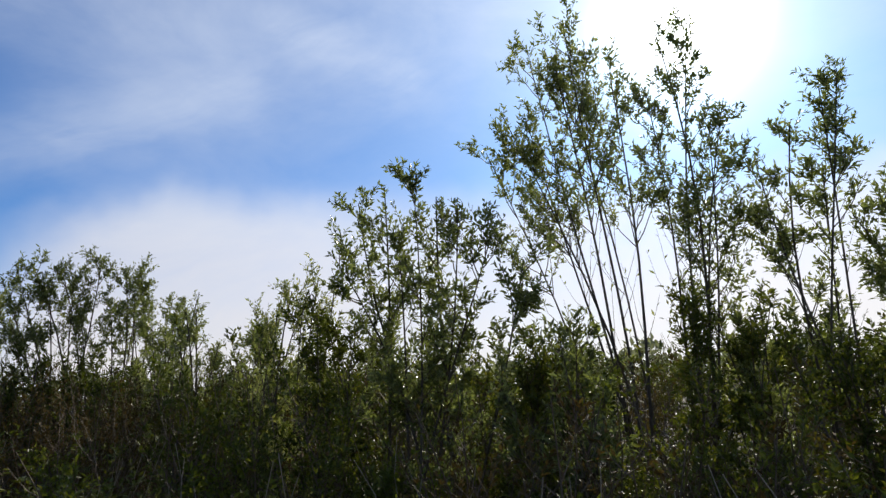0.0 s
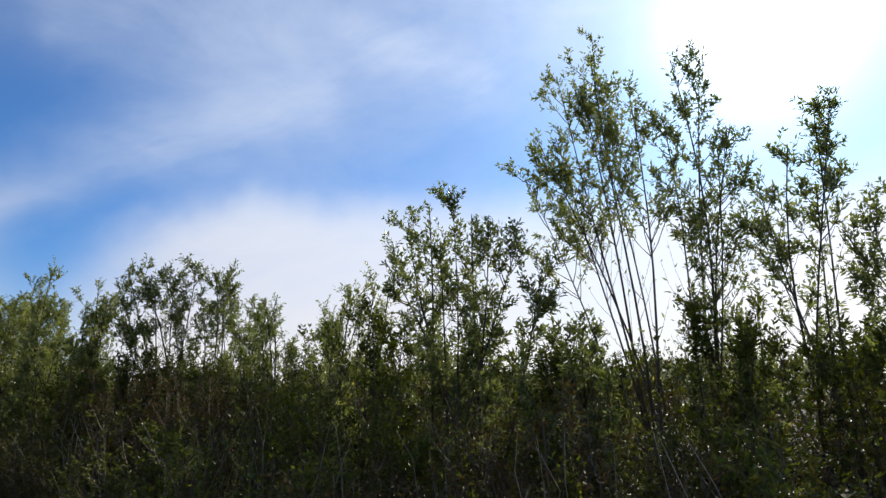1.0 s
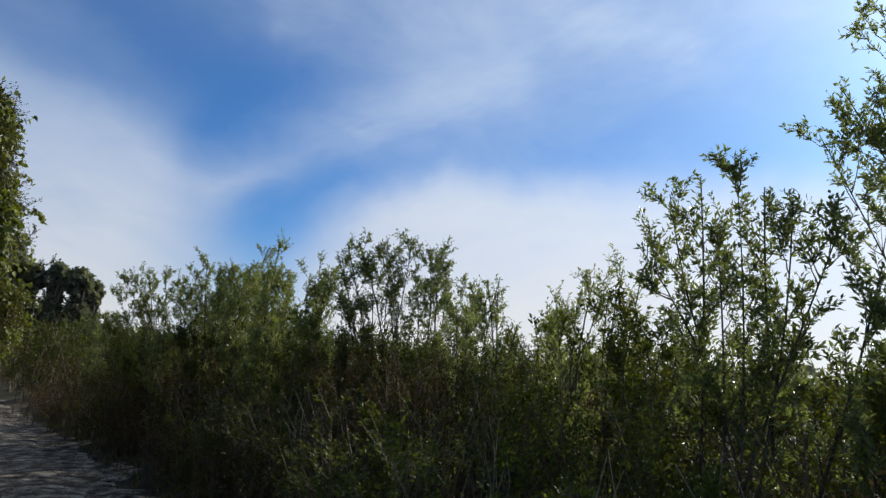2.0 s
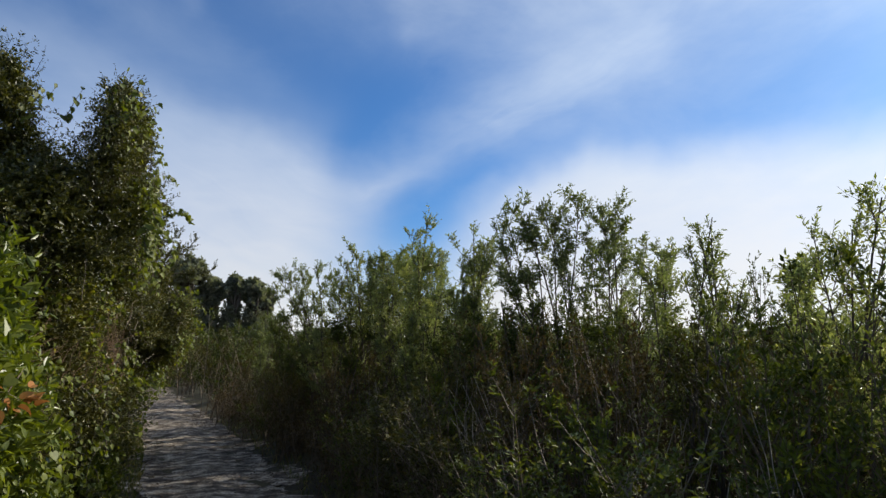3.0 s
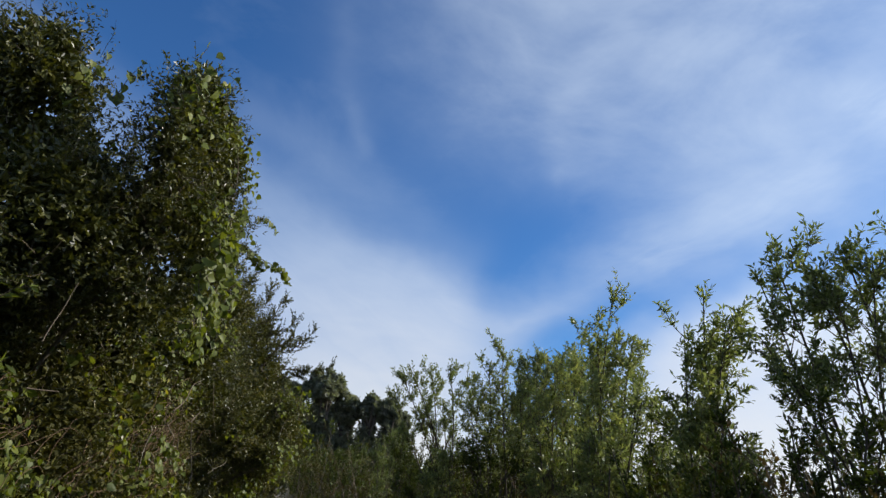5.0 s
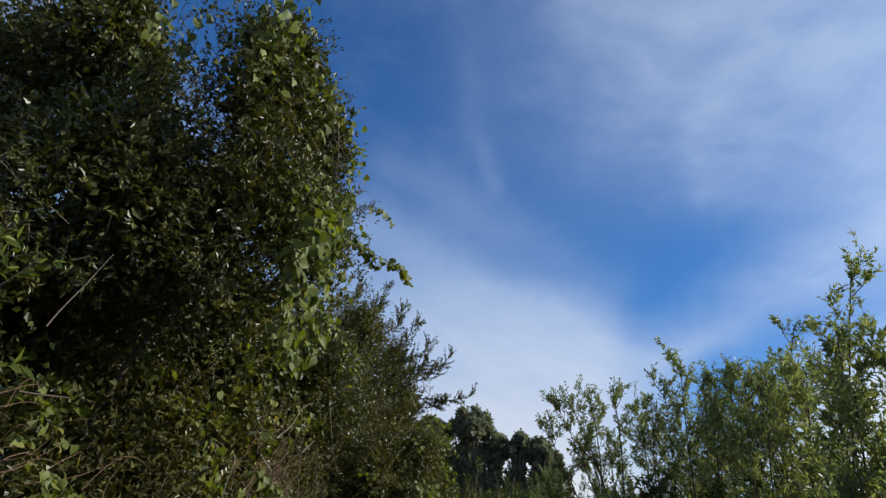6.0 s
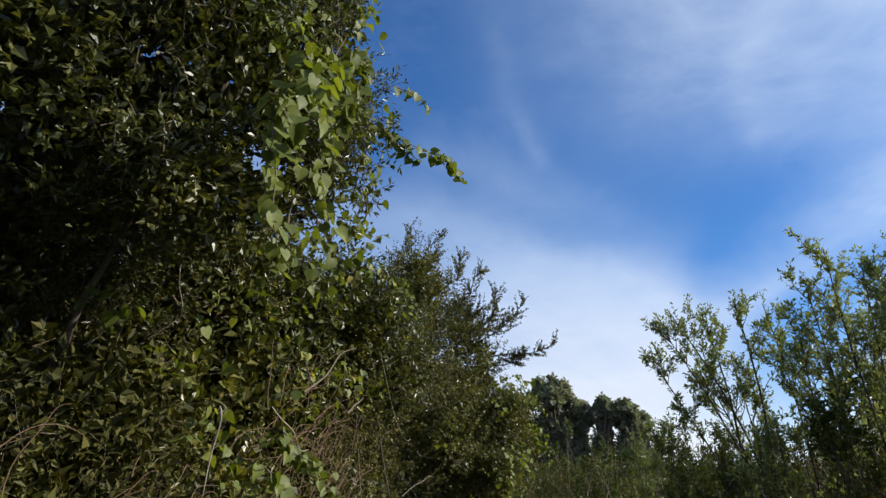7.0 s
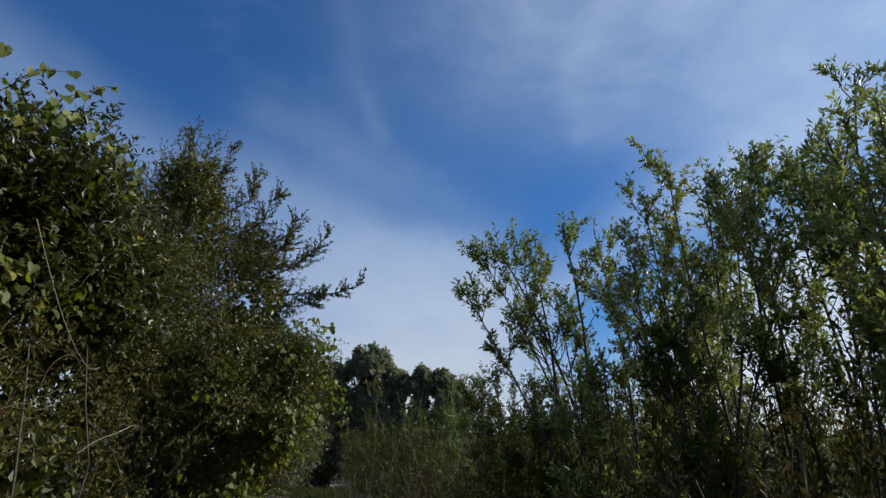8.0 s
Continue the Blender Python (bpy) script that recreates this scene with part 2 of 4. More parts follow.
# ---------------------------------------------------------------- mesh tools
def unit(v):
    return v / np.maximum(np.linalg.norm(v, axis=-1, keepdims=True), 1e-9)


def quads_mesh(name, verts, quads, mat, smooth=False):
    me = bpy.data.meshes.new(name)
    verts, quads = np.asarray(verts, np.float32), np.asarray(quads, np.int32)
    me.vertices.add(len(verts))
    me.vertices.foreach_set("co", verts.ravel())
    me.loops.add(quads.size)
    me.loops.foreach_set("vertex_index", quads.ravel())
    me.polygons.add(len(quads))
    me.polygons.foreach_set("loop_start", np.arange(0, quads.size, 4, dtype=np.int32))
    me.polygons.foreach_set("use_smooth", np.full(len(quads), smooth))
    me.materials.append(mat)
    me.update(calc_edges=True)
    return me


def joined(pieces):
    verts, quads, n = [], [], 0
    for v, q in pieces:
        verts.append(v)
        quads.append(q + n)
        n += len(v)
    return np.concatenate(verts), np.concatenate(quads)


def tubes(lines, radii, sides=4):
    """Tapered tubes along lines (M, K, 3) with radii (M, K)."""
    m, k, _ = lines.shape
    tan = unit(np.gradient(lines, axis=1))
    ref = np.zeros_like(tan)
    ref[..., 0] = 1.0
    flat = np.abs(tan[..., 0]) > 0.9
    ref[flat] = (0, 1, 0)
    s = unit(np.cross(tan, ref))
    u = np.cross(s, tan)
    ang = np.arange(sides) * (2 * np.pi / sides)
    ring = s[:, :, None] * np.cos(ang)[:, None] + u[:, :, None] * np.sin(ang)[:, None]
    v = (lines[:, :, None] + ring * radii[:, :, None, None]).reshape(-1, 3)
    base = (np.arange(m) * k * sides)[:, None, None] + (np.arange(k - 1) * sides)[:, None]
    i, j = np.arange(sides), (np.arange(sides) + 1) % sides
    q = np.stack([base + i, base + j, base + sides + j, base + sides + i], -1).reshape(-1, 4)
    return v, q


def leaf_faces(rng, p, d, length, width, fine=True, flat=0.55):
    """Folded lance-shaped leaves from the points p along d."""
    n = len(p)
    nrm = unit(rng.normal(size=(n, 3)) * flat + (0, 0, 1))
    s = unit(np.cross(d, nrm))
    u = np.cross(s, d)
    ln, w = length[:, None], width[:, None]
    curl = (rng.uniform(-0.02, 0.22, n) * length)[:, None]
    if fine:
        r1 = p + d * ln * 0.32 + s * w * 0.5 + u * w * 0.16
        r2 = p + d * ln * 0.68 + s * w * 0.40 + u * (w * 0.12 - curl * 0.5)
        l1 = p + d * ln * 0.32 - s * w * 0.5 + u * w * 0.16
        l2 = p + d * ln * 0.68 - s * w * 0.40 + u * (w * 0.12 - curl * 0.5)
        v = np.stack([p, r1, r2, p + d * ln - u * curl, l2, l1], 1).reshape(-1, 3)
        q = (np.arange(n) * 6)[:, None, None] + np.array([[0, 1, 2, 3], [0, 3, 4, 5]])
    else:
        r1 = p + d * ln * 0.45 + s * w * 0.5 + u * w * 0.15
        l1 = p + d * ln * 0.45 - s * w * 0.5 + u * w * 0.15
        v = np.stack([p, r1, p + d * ln - u * curl, l1], 1).reshape(-1, 3)
        q = (np.arange(n) * 4)[:, None, None] + np.array([[0, 1, 2, 3]])
    return v, q.reshape(-1, 4)


def along(lines, who, s):
    """Points and directions at the shares s of the lines chosen by who."""
    k = lines.shape[1]
    f = np.clip(s * (k - 1), 0, k - 1.001)
    i = f.astype(int)
    a, b = lines[who, i], lines[who, i + 1]
    return a + (b - a) * (f - i)[:, None], unit(b - a)


def grow(rng, lines, count, lo, hi, length, wide, rise, k=4, taper=0.6, vary=(0.5, 1.15)):
    """Side shoots: count on each line, between the shares lo and hi."""
    m = len(lines)
    who = np.repeat(np.arange(m), count)
    s = rng.uniform(lo, hi, m * count)
    p, t = along(lines, who, s)
    side = unit(np.cross(t, rng.normal(size=t.shape)))
    d = unit(t * (1 - wide) + side * wide)
    ln = length * rng.uniform(*vary, m * count) * (1.0 - taper * (s - lo) / (hi - lo + 1e-6))
    g = np.linspace(0, 1, k)
    out = p[:, None] + d[:, None] * (ln[:, None] * g)[..., None]
    out[..., 2] += (ln * rise)[:, None] * g ** 2
    out += rng.normal(size=out.shape) * (0.04 * ln)[:, None, None] * g[:, None]
    return out


def foliage(rng, lines, count, length, width, wide=0.6, lo=0.1, fine=True, flat=0.55, jitter=0.0):
    m = len(lines)
    who = np.repeat(np.arange(m), count)
    s = rng.uniform(lo, 1.0, m * count)
    p, t = along(lines, who, s)
    side = unit(np.cross(t, rng.normal(size=t.shape)))
    d = unit(t * (1 - wide) + side * wide + (0, 0, 0.08))
    if jitter:
        p = p + rng.normal(size=p.shape) * jitter
    n = len(p)
    ln = length * rng.uniform(0.6, 1.2, n)
    return leaf_faces(rng, p, d, ln, width * rng.uniform(0.75, 1.2, n), fine, flat)


def cane_line(rng, a, b, sag, k=12):
    g = np.linspace(0, 1, k)
    a, b = np.array(a, float), np.array(b, float)
    line = a + (b - a) * g[:, None]
    line[:, 2] -= sag * 4 * g * (1 - g)
    size = np.linalg.norm(b - a)
    for k1 in (1, 2, 3):
        line += np.sin(g * k1 * np.pi)[:, None] * rng.normal(size=3) * 0.05 * size / k1
    return line


def radii_for(lines, r0, r1):
    m, k, _ = lines.shape
    return np.linspace(r0, r1, k)[None] * np.ones((m, 1))


def part(name, me, parent, label=""):
    ob = new(name, me)
    ob.parent = parent
    return tagged(ob, label) if label else ob


def thing(name, x, y, z, label, category, group="", kind=""):
    ob = new(name)
    ob.location = (x, y, z)
    ob.empty_display_size = 0.2
    return tagged(ob, label, category, group, kind)


# ---------------------------------------------------------------- the ground and the track
def track_x(y):
    """The middle of the track: straight, then bearing off to the left."""
    return 0.02 - 0.152 * 2.2 * np.log1p(np.exp((np.asarray(y, float) - 9.8) / 2.2))


def lump(x, y, scale, seed):
    return noise.noise(Vector((x * scale + seed, y * scale - seed, seed * 0.37)))


def height(x, y):
    d = abs(x - float(track_x(min(max(y, -60.0), 60.0))))
    z = 0.10 * lump(x, y, 0.25, 3) + 0.05 * lump(x, y, 0.9, 8)
    z *= min(max((d - 0.9) / 1.0, 0.0), 1.0)
    return z + 0.16 * min(max((d - 1.0) / 0.9, 0.0), 1.0) + 0.012 * lump(x, y, 1.6, 5) - 0.02


def build_ground():
    xs = np.concatenate([[-900, -400, -160, -70, -35, -20], np.arange(-12, 14.01, 0.4), [20, 35, 70, 160, 400, 900]])
    ys = np.concatenate([[-900, -400, -160, -70, -35, -16], np.arange(-8, 60.01, 0.4), [75, 110, 200, 420, 900]])
    verts = [(x, y, height(x, y)) for y in ys for x in xs]
    w = len(xs)
    i, j = np.meshgrid(np.arange(w - 1), np.arange(len(ys) - 1))
    a = (j * w + i).ravel()
    me = quads_mesh("ground", verts, np.stack([a, a + 1, a + w + 1, a + w], 1), SOIL, True)
    tagged(new("ground", me), "dark soil with leaf litter under the shrubs", "ground", kind="structure")
    verts, cols, ys = [], 31, np.concatenate([np.arange(-9, 22, 0.08), np.arange(22, 62, 0.2)])
    for y in ys:
        c = float(track_x(y))
        half = 1.02 + 0.26 * lump(0, y, 0.7, 11)
        for u in np.linspace(-1, 1, cols):
            x = c + u * (half + (0.30 * lump(u * 3, y, 1.7, 4) + 0.26 * lump(u * 3, y, 4.6, 9)) * u * u)
            ridge = 0.025 * math.exp(-(u / 0.28) ** 2) - 0.018 * math.exp(-((abs(u) - 0.55) / 0.2) ** 2)
            verts.append((x, y, height(x, y) + 0.014 + ridge * (1 - abs(u)) + 0.020 * lump(x, y, 4.0, 6) + 0.010 * lump(x, y, 9.0, 2) - 0.06 * max(abs(u) - 0.85, 0)))
    i, j = np.meshgrid(np.arange(cols - 1), np.arange(len(ys) - 1))
    a = (j * cols + i).ravel()
    me = quads_mesh("dirt_track", verts, np.stack([a, a + 1, a + cols + 1, a + cols], 1), DAPPLED_SAND, True)
    tagged(new("dirt_track", me), "pale sandy dirt track with shallow ruts, sun dapples partly painted in", "track", kind="structure")


build_ground()


# ---------------------------------------------------------------- willows and shrubs
def stems_to(rng, bx, by, tops, k=9, spread=0.18, bend=1.25):
    """Stem lines from round a base to each of the tops."""
    g = np.linspace(0, 1, k)
    lines = []
    for tx, ty, tz in tops:
        a = np.array((bx + rng.normal() * spread, by + rng.normal() * spread, 0.0))
        b = np.array((tx, ty, tz))
        ease = g ** bend
        line = np.stack([a[0] + (b[0] - a[0]) * ease, a[1] + (b[1] - a[1]) * ease, b[2] * g], 1)
        sway = rng.normal(size=(2, 2)) * 0.05 * tz / 3
        line[:, :2] += np.sin(g * np.pi)[:, None] * sway[0] + np.sin(g * 2 * np.pi)[:, None] * sway[1] * 0.6
        lines.append(line)
    return np.array(lines)


def willow(name, label, bx, by, tops, seed, bare=0.55, branches=10, shoots=5, leaves=13, reach=0.50, plume=0.15, leaf=0.045, wide=0.0158, thick=0.014,
           category="willow", leafmat=None, low=0.0, group="", bend=1.5):
    """A clump of straight stems that fan out of one base, bare below, with upright leafy plumes on top."""
    rng = np.random.default_rng(seed)
    stem = stems_to(rng, 0, 0, [(x - bx, y - by, z - 0.09 - 0.12 * reach) for x, y, z in tops], spread=0.11, bend=bend)
    limb = grow(rng, stem, branches, bare, 0.97, reach * 0.80, 0.50, 0.42, 6, 0.48, (0.72, 1.0))
    rods = np.concatenate([grow(rng, limb, shoots, 0.45, 0.98, plume * 0.85, 0.58, 0.3, 4, 0.1), grow(rng, stem, 7, 0.86, 0.985, plume, 0.38, 0.5, 4, 0.3)])
    crown = [foliage(rng, rods, leaves, leaf, wide, 0.56, lo=0.05, fine=False, flat=1.1, jitter=0.006), foliage(rng, limb, int(leaves * 2.0), leaf, wide, 0.56, lo=0.42, fine=False, flat=1.1, jitter=0.010)]
    bare_twig = grow(rng, stem, 6, 0.25, bare + 0.15, reach * 0.75, 0.42, 0.45, 4, 0.2)
    fine_wood = [tubes(limb, radii_for(limb, 0.0048, 0.0016), 3), tubes(rods, radii_for(rods, 0.0019, 0.0008), 3), tubes(bare_twig, radii_for(bare_twig, 0.0026, 0.0009), 3)]
    crown.append(foliage(rng, bare_twig, 2, leaf, wide, 0.5, lo=0.6, fine=False, flat=1.1))
    if low:
        under = grow(rng, stem, int(low * 1.3), 0.10, max(bare - 0.05, 0.3), reach * 0.9, 0.55, 0.5)
        under_rod = grow(rng, under, 3, 0.3, 1.0, plume * 0.8, 0.4, 0.4, 3)
        crown.append(foliage(rng, under_rod, int(leaves * 0.6), leaf * 0.9, wide, 0.45, fine=False, flat=1.0))
        fine_wood.append(tubes(under, radii_for(under, 0.004, 0.001), 3))
    root = thing(name, bx, by, height(bx, by) - 0.03, label, category, group)
    r = radii_for(stem, thick, 0.003) * rng.uniform(0.8, 1.3, (len(stem), 1))
    for i in range(len(stem)):
        part("stem", quads_mesh("stem", *tubes(stem[i:i + 1], r[i:i + 1], 6), BARK, True), root)
    part("twig", quads_mesh("twig", *joined(fine_wood), TWIG), root)["kind"] = "stuff"
    part("crown", quads_mesh("crown", *joined(crown), leafmat or WILLOW), root, "narrow grey-green leaves")
    return root


def ring_tops(rng, bx, by, n, r, z0, z1):
    out = []
    for i in range(n):
        a, q = rng.uniform(0, 2 * math.pi), r * math.sqrt(rng.uniform(0.05, 1))
        out.append((bx + q * math.cos(a), by + q * math.sin(a), rng.uniform(z0, z1)))
    return out


TALL = "tall airy young willow with thin bare stems, leafy on top"
DENSE = "bushy upright willow with many stems and dense grey-green leaves"
SHOOT = "slender willow shoots rising out of the shrub thicket"

willow("tall_willow", TALL, 4.10, 1.30, [(3.95, 2.24, 3.50), (3.95, 2.08, 3.80), (3.98, 1.80, 4.14), (4.0, 1.50, 4.36), (4.05, 1.2, 3.8), (4.0, 1.9, 3.75), (4.0, 1.6, 4.0), (4.0, 1.68, 4.24)], 11, bare=0.63, branches=14, reach=0.62, thick=0.013, bend=1.5)
willow("tall_willow", TALL, 4.12, 0.95, [(4.10, 0.86, 4.12), (4.12, 0.64, 4.08), (4.10, 0.48, 3.45), (4.10, 0.98, 3.7), (4.12, 0.60, 3.3)], 25, bare=0.52, branches=12, reach=0.58, thick=0.013, bend=1.3)
willow("tall_willow", TALL, 4.10, 0.10, [(4.10, 0.13, 3.10), (4.10, -0.06, 3.28), (4.10, -0.17, 3.36), (4.10, 0.0, 2.8), (4.10, 0.36, 2.92), (4.10, 0.42, 2.6)], 12, bare=0.58, branches=7, reach=0.36, thick=0.010)
willow("willow_shrub", DENSE, 4.1, -0.45, [(4.1, -0.10, 2.45), (4.1, -0.27, 2.55), (4.1, -0.5, 2.6), (4.0, -0.8, 2.6), (4.2, -1.1, 2.7)], 13, bare=0.36, low=6, branches=12)
willow("willow_shrub", DENSE, 4.1, 0.55, [(4.1, 0.62, 2.02), (4.0, 0.45, 2.05), (4.2, 0.75, 1.95)], 34, bare=0.45, branches=9, reach=0.30, low=5)
willow("willow_shrub", DENSE, 2.92, 2.20, [(2.88, 2.90, 2.60), (2.90, 2.67, 2.93), (2.92, 2.45, 3.0), (2.90, 2.19, 2.98), (2.95, 2.05, 2.85), (2.90, 1.86, 2.74), (2.92, 1.62, 2.58), (2.94, 1.46, 2.34), (2.86, 2.3, 2.6)],
       14, bare=0.4, branches=16, reach=0.42, low=4)
willow("willow_shrub", DENSE, 3.0, 3.6, [(2.95, 3.40, 2.37), (2.95, 3.82, 2.31), (2.98, 3.6, 2.25), (3.1, 3.5, 2.2), (2.95, 3.12, 2.42), (2.95, 2.96, 2.34)], 16, bare=0.38, branches=12, reach=0.4, low=5, leaf=0.036, wide=0.0125)
willow("willow_shoots", SHOOT, 2.93, 4.66, [(2.84, 4.60, 2.44), (2.80, 4.64, 2.30), (3.04, 4.68, 2.51), (3.0, 4.66, 2.36), (3.2, 4.60, 2.08)], 17, bare=0.62, branches=9, shoots=2, leaves=15, reach=0.22, plume=0.10, leaf=0.030, wide=0.011, bend=1.2)
willow("willow_shrub", DENSE, 4.35, 7.85, [(4.25, 7.99, 3.36), (4.37, 7.77, 3.30), (4.55, 7.5, 3.0), (4.7, 7.4, 2.85)], 18, bare=0.55, reach=0.46, branches=11)
willow("willow_shrub", DENSE, 3.15, 7.0, [(2.52, 7.05, 3.05), (2.66, 7.10, 3.18), (2.92, 7.0, 3.12), (3.05, 6.95, 3.10), (3.30, 6.90, 3.24), (3.15, 7.05, 2.85), (2.8, 6.95, 2.9), (2.40, 7.05, 2.92), (2.36, 7.0, 2.55)], 19, bare=0.66, branches=10, reach=0.44, thick=0.016, bend=1.9)
willow("willow_shrub", DENSE, 3.50, 7.0, [(3.62, 7.0, 3.18), (3.80, 6.98, 3.20), (3.72, 6.95, 2.9), (3.50, 7.05, 2.75)], 33, bare=0.64, branches=10, reach=0.42, thick=0.015, bend=1.9)
willow("willow_shrub", DENSE, 2.47, 7.75, [(2.43, 7.72, 3.10), (2.52, 7.6, 2.9), (2.35, 7.85, 2.88), (2.58, 7.8, 2.75), (2.4, 7.65, 2.5)], 20, bare=0.44, branches=18, reach=0.46, low=6)
willow("willow_shrub", DENSE, 2.32, 9.0, [(2.27, 9.0, 3.48), (2.18, 9.1, 3.10), (2.4, 8.85, 3.05), (2.25, 9.3, 2.85), (2.5, 9.0, 2.8), (2.1, 8.8, 2.6)], 21, bare=0.44, branches=18, reach=0.46, low=6)
willow("willow_shrub", DENSE, 2.2, 10.1, [(2.1, 10.1, 3.0), (2.3, 9.9, 2.95), (2.0, 10.3, 2.9), (2.4, 10.3, 3.0), (1.9, 10.0, 2.6)], 26, bare=0.44, branches=18, reach=0.46, low=6)
willow("willow_shrub", DENSE, 2.7, 10.85, [(2.62, 10.85, 3.62), (2.35, 11.2, 3.25), (2.8, 10.7, 3.3), (2.5, 10.5, 3.1), (2.9, 11.0, 3.2), (2.2, 11.0, 3.0)], 22, bare=0.52, branches=14, reach=0.52, low=5)
willow("willow_shrub", DENSE, 1.95, 11.6, [(1.80, 11.60, 3.40), (2.0, 11.5, 3.25), (1.66, 11.7, 3.15), (1.9, 11.8, 3.0), (2.2, 11.6, 3.1), (1.56, 11.7, 2.8)], 23, bare=0.52, branches=14, reach=0.52, low=5)
willow("willow_shrub", DENSE, 2.6, 13.4, [(2.4, 13.3, 3.4), (2.7, 13.4, 3.3), (2.2, 13.5, 3.1), (2.9, 13.2, 3.2), (1.9, 13.4, 2.9)], 27, bare=0.46, branches=14, reach=0.46, low=6)
willow("willow_shrub", DENSE, 2.35, 11.35, [(2.16, 11.2, 3.22), (2.1, 11.5, 3.2), (2.35, 11.05, 3.15), (2.5, 11.5, 3.3), (1.9, 10.9, 2.9), (2.05, 11.1, 2.6)], 28, bare=0.52, branches=14, reach=0.52, low=5)
willow("willow_shrub", DENSE, 3.4, 5.8, [(3.55, 5.85, 2.45), (3.3, 5.6, 2.30), (3.1, 5.5, 2.30), (3.75, 6.1, 2.5)], 29, bare=0.36, branches=12, reach=0.38, low=5)
willow("willow_shrub", DENSE, 3.5, 4.4, [(3.5, 4.45, 2.15), (3.7, 4.6, 2.2), (3.3, 4.2, 2.1)], 30, bare=0.34, branches=12, reach=0.35, low=5)
willow("leaning_willow", "willow leaning out over the dirt track", 1.55, 12.6, [(0.45, 12.55, 2.82), (0.58, 12.36, 3.02), (0.68, 12.27, 3.10), (1.0, 12.55, 3.12), (1.22, 12.2, 3.15), (1.45, 12.2, 3.1), (0.9, 12.7, 2.8), (1.2, 12.5, 2.7)], 24, bare=0.66, branches=9, reach=0.42, thick=0.017, bend=1.4)

LOW = "low rounded willow bush at the foot of the taller willows"
for k, (x, y, n, r, low_top, top) in enumerate(((1.32, 11.75, 8, 0.38, 1.65, 2.12), (1.72, 11.05, 8, 0.40, 1.75, 2.22), (1.05, 13.2, 7, 0.38, 1.6, 2.1), (2.9, 1.25, 6, 0.34, 1.55, 1.90), (3.7, -0.05, 6, 0.38, 1.6, 1.95), (2.75, 8.4, 8, 0.40, 1.8, 2.35), (2.95, 9.3, 8, 0.42, 1.9, 2.45), (3.2, 6.4, 8, 0.42, 1.7, 2.15), (2.75, 6.9, 9, 0.42, 1.7, 2.25), (3.7, 6.7, 8, 0.45, 1.75, 2.2), (3.2, 5.0, 6, 0.40, 1.4, 1.75), (2.3, 8.3, 8, 0.40, 1.7, 2.3), (2.55, 9.9, 8, 0.45, 1.9, 2.5), (2.4, 10.6, 8, 0.45, 1.9, 2.5), (1.95, 12.3, 9, 0.45, 2.1, 2.75), (2.1, 8.6, 9, 0.36, 1.9, 2.6), (1.40, 12.9, 8, 0.36, 1.8, 2.35), (1.05, 15.0, 9, 0.42, 2.0, 2.5), (0.62, 16.4, 9, 0.42, 2.1, 2.6), (1.5, 14.3, 8, 0.40, 1.9, 2.4), (2.35, 7.1, 8, 0.3, 1.6, 2.2), (2.6, 12.2, 8, 0.5, 2.0, 2.6), (3.0, 2.95, 9, 0.34, 1.7, 2.25), (3.2, 1.75, 7, 0.40, 1.6, 2.0), (3.3, 4.0, 7, 0.42, 1.5, 1.95), (3.9, 0.6, 7, 0.40, 1.7, 2.1), (3.8, 1.6, 7, 0.40, 1.6, 2.0), (3.7, -0.8, 7, 0.40, 1.6, 2.1), (4.0, 3.2, 7, 0.5, 1.7, 2.1), (4.0, 5.2, 7, 0.5, 1.7, 2.2))):
    willow("willow_bush", LOW, x, y, ring_tops(np.random.default_rng(61 + k), x, y, n, r, low_top, top), 31 + k, bare=0.30, branches=8, leaves=11, reach=0.32, low=4, thick=0.009, leafmat=SHRUB_GREEN if k % 3 else WILLOW, group="low willow bushes")


YOUNG = leaf_material("young_leaf", [(0.0, (0.060, 0.080, 0.018)), (0.5, (0.108, 0.132, 0.028)), (0.9, (0.175, 0.190, 0.042)), (1.0, (0.28, 0.24, 0.07))], (1.6, 1.6, 0.5), 0.42, 0.42)


def young_growth():
    rng = np.random.default_rng(55)
    for x, y, top in ((1.75, -0.2, 1.25), (2.0, 0.9, 1.25), (1.7, 2.2, 1.25), (2.1, 3.1, 1.3), (1.8, 4.3, 1.3), (2.2, 5.2, 1.35), (1.75, 6.6, 1.35), (2.4, 1.9, 1.35), (2.6, -0.7, 1.3), (2.0, 7.6, 1.5), (2.7, 0.3, 1.35)):
        tops = ring_tops(rng, x, y, 4, 0.16, top * 0.8, top)
        willow("young_shrub", "young shrub with bright yellow-green leaves in the thicket", x, y, tops, 500 + int(y * 10) + 20, bare=0.50, branches=5, shoots=3, leaves=6, reach=0.22, plume=0.14, leaf=0.045, wide=0.019, thick=0.006, category="shrub", leafmat=YOUNG, group="young shrubs in the thicket")


young_growth()


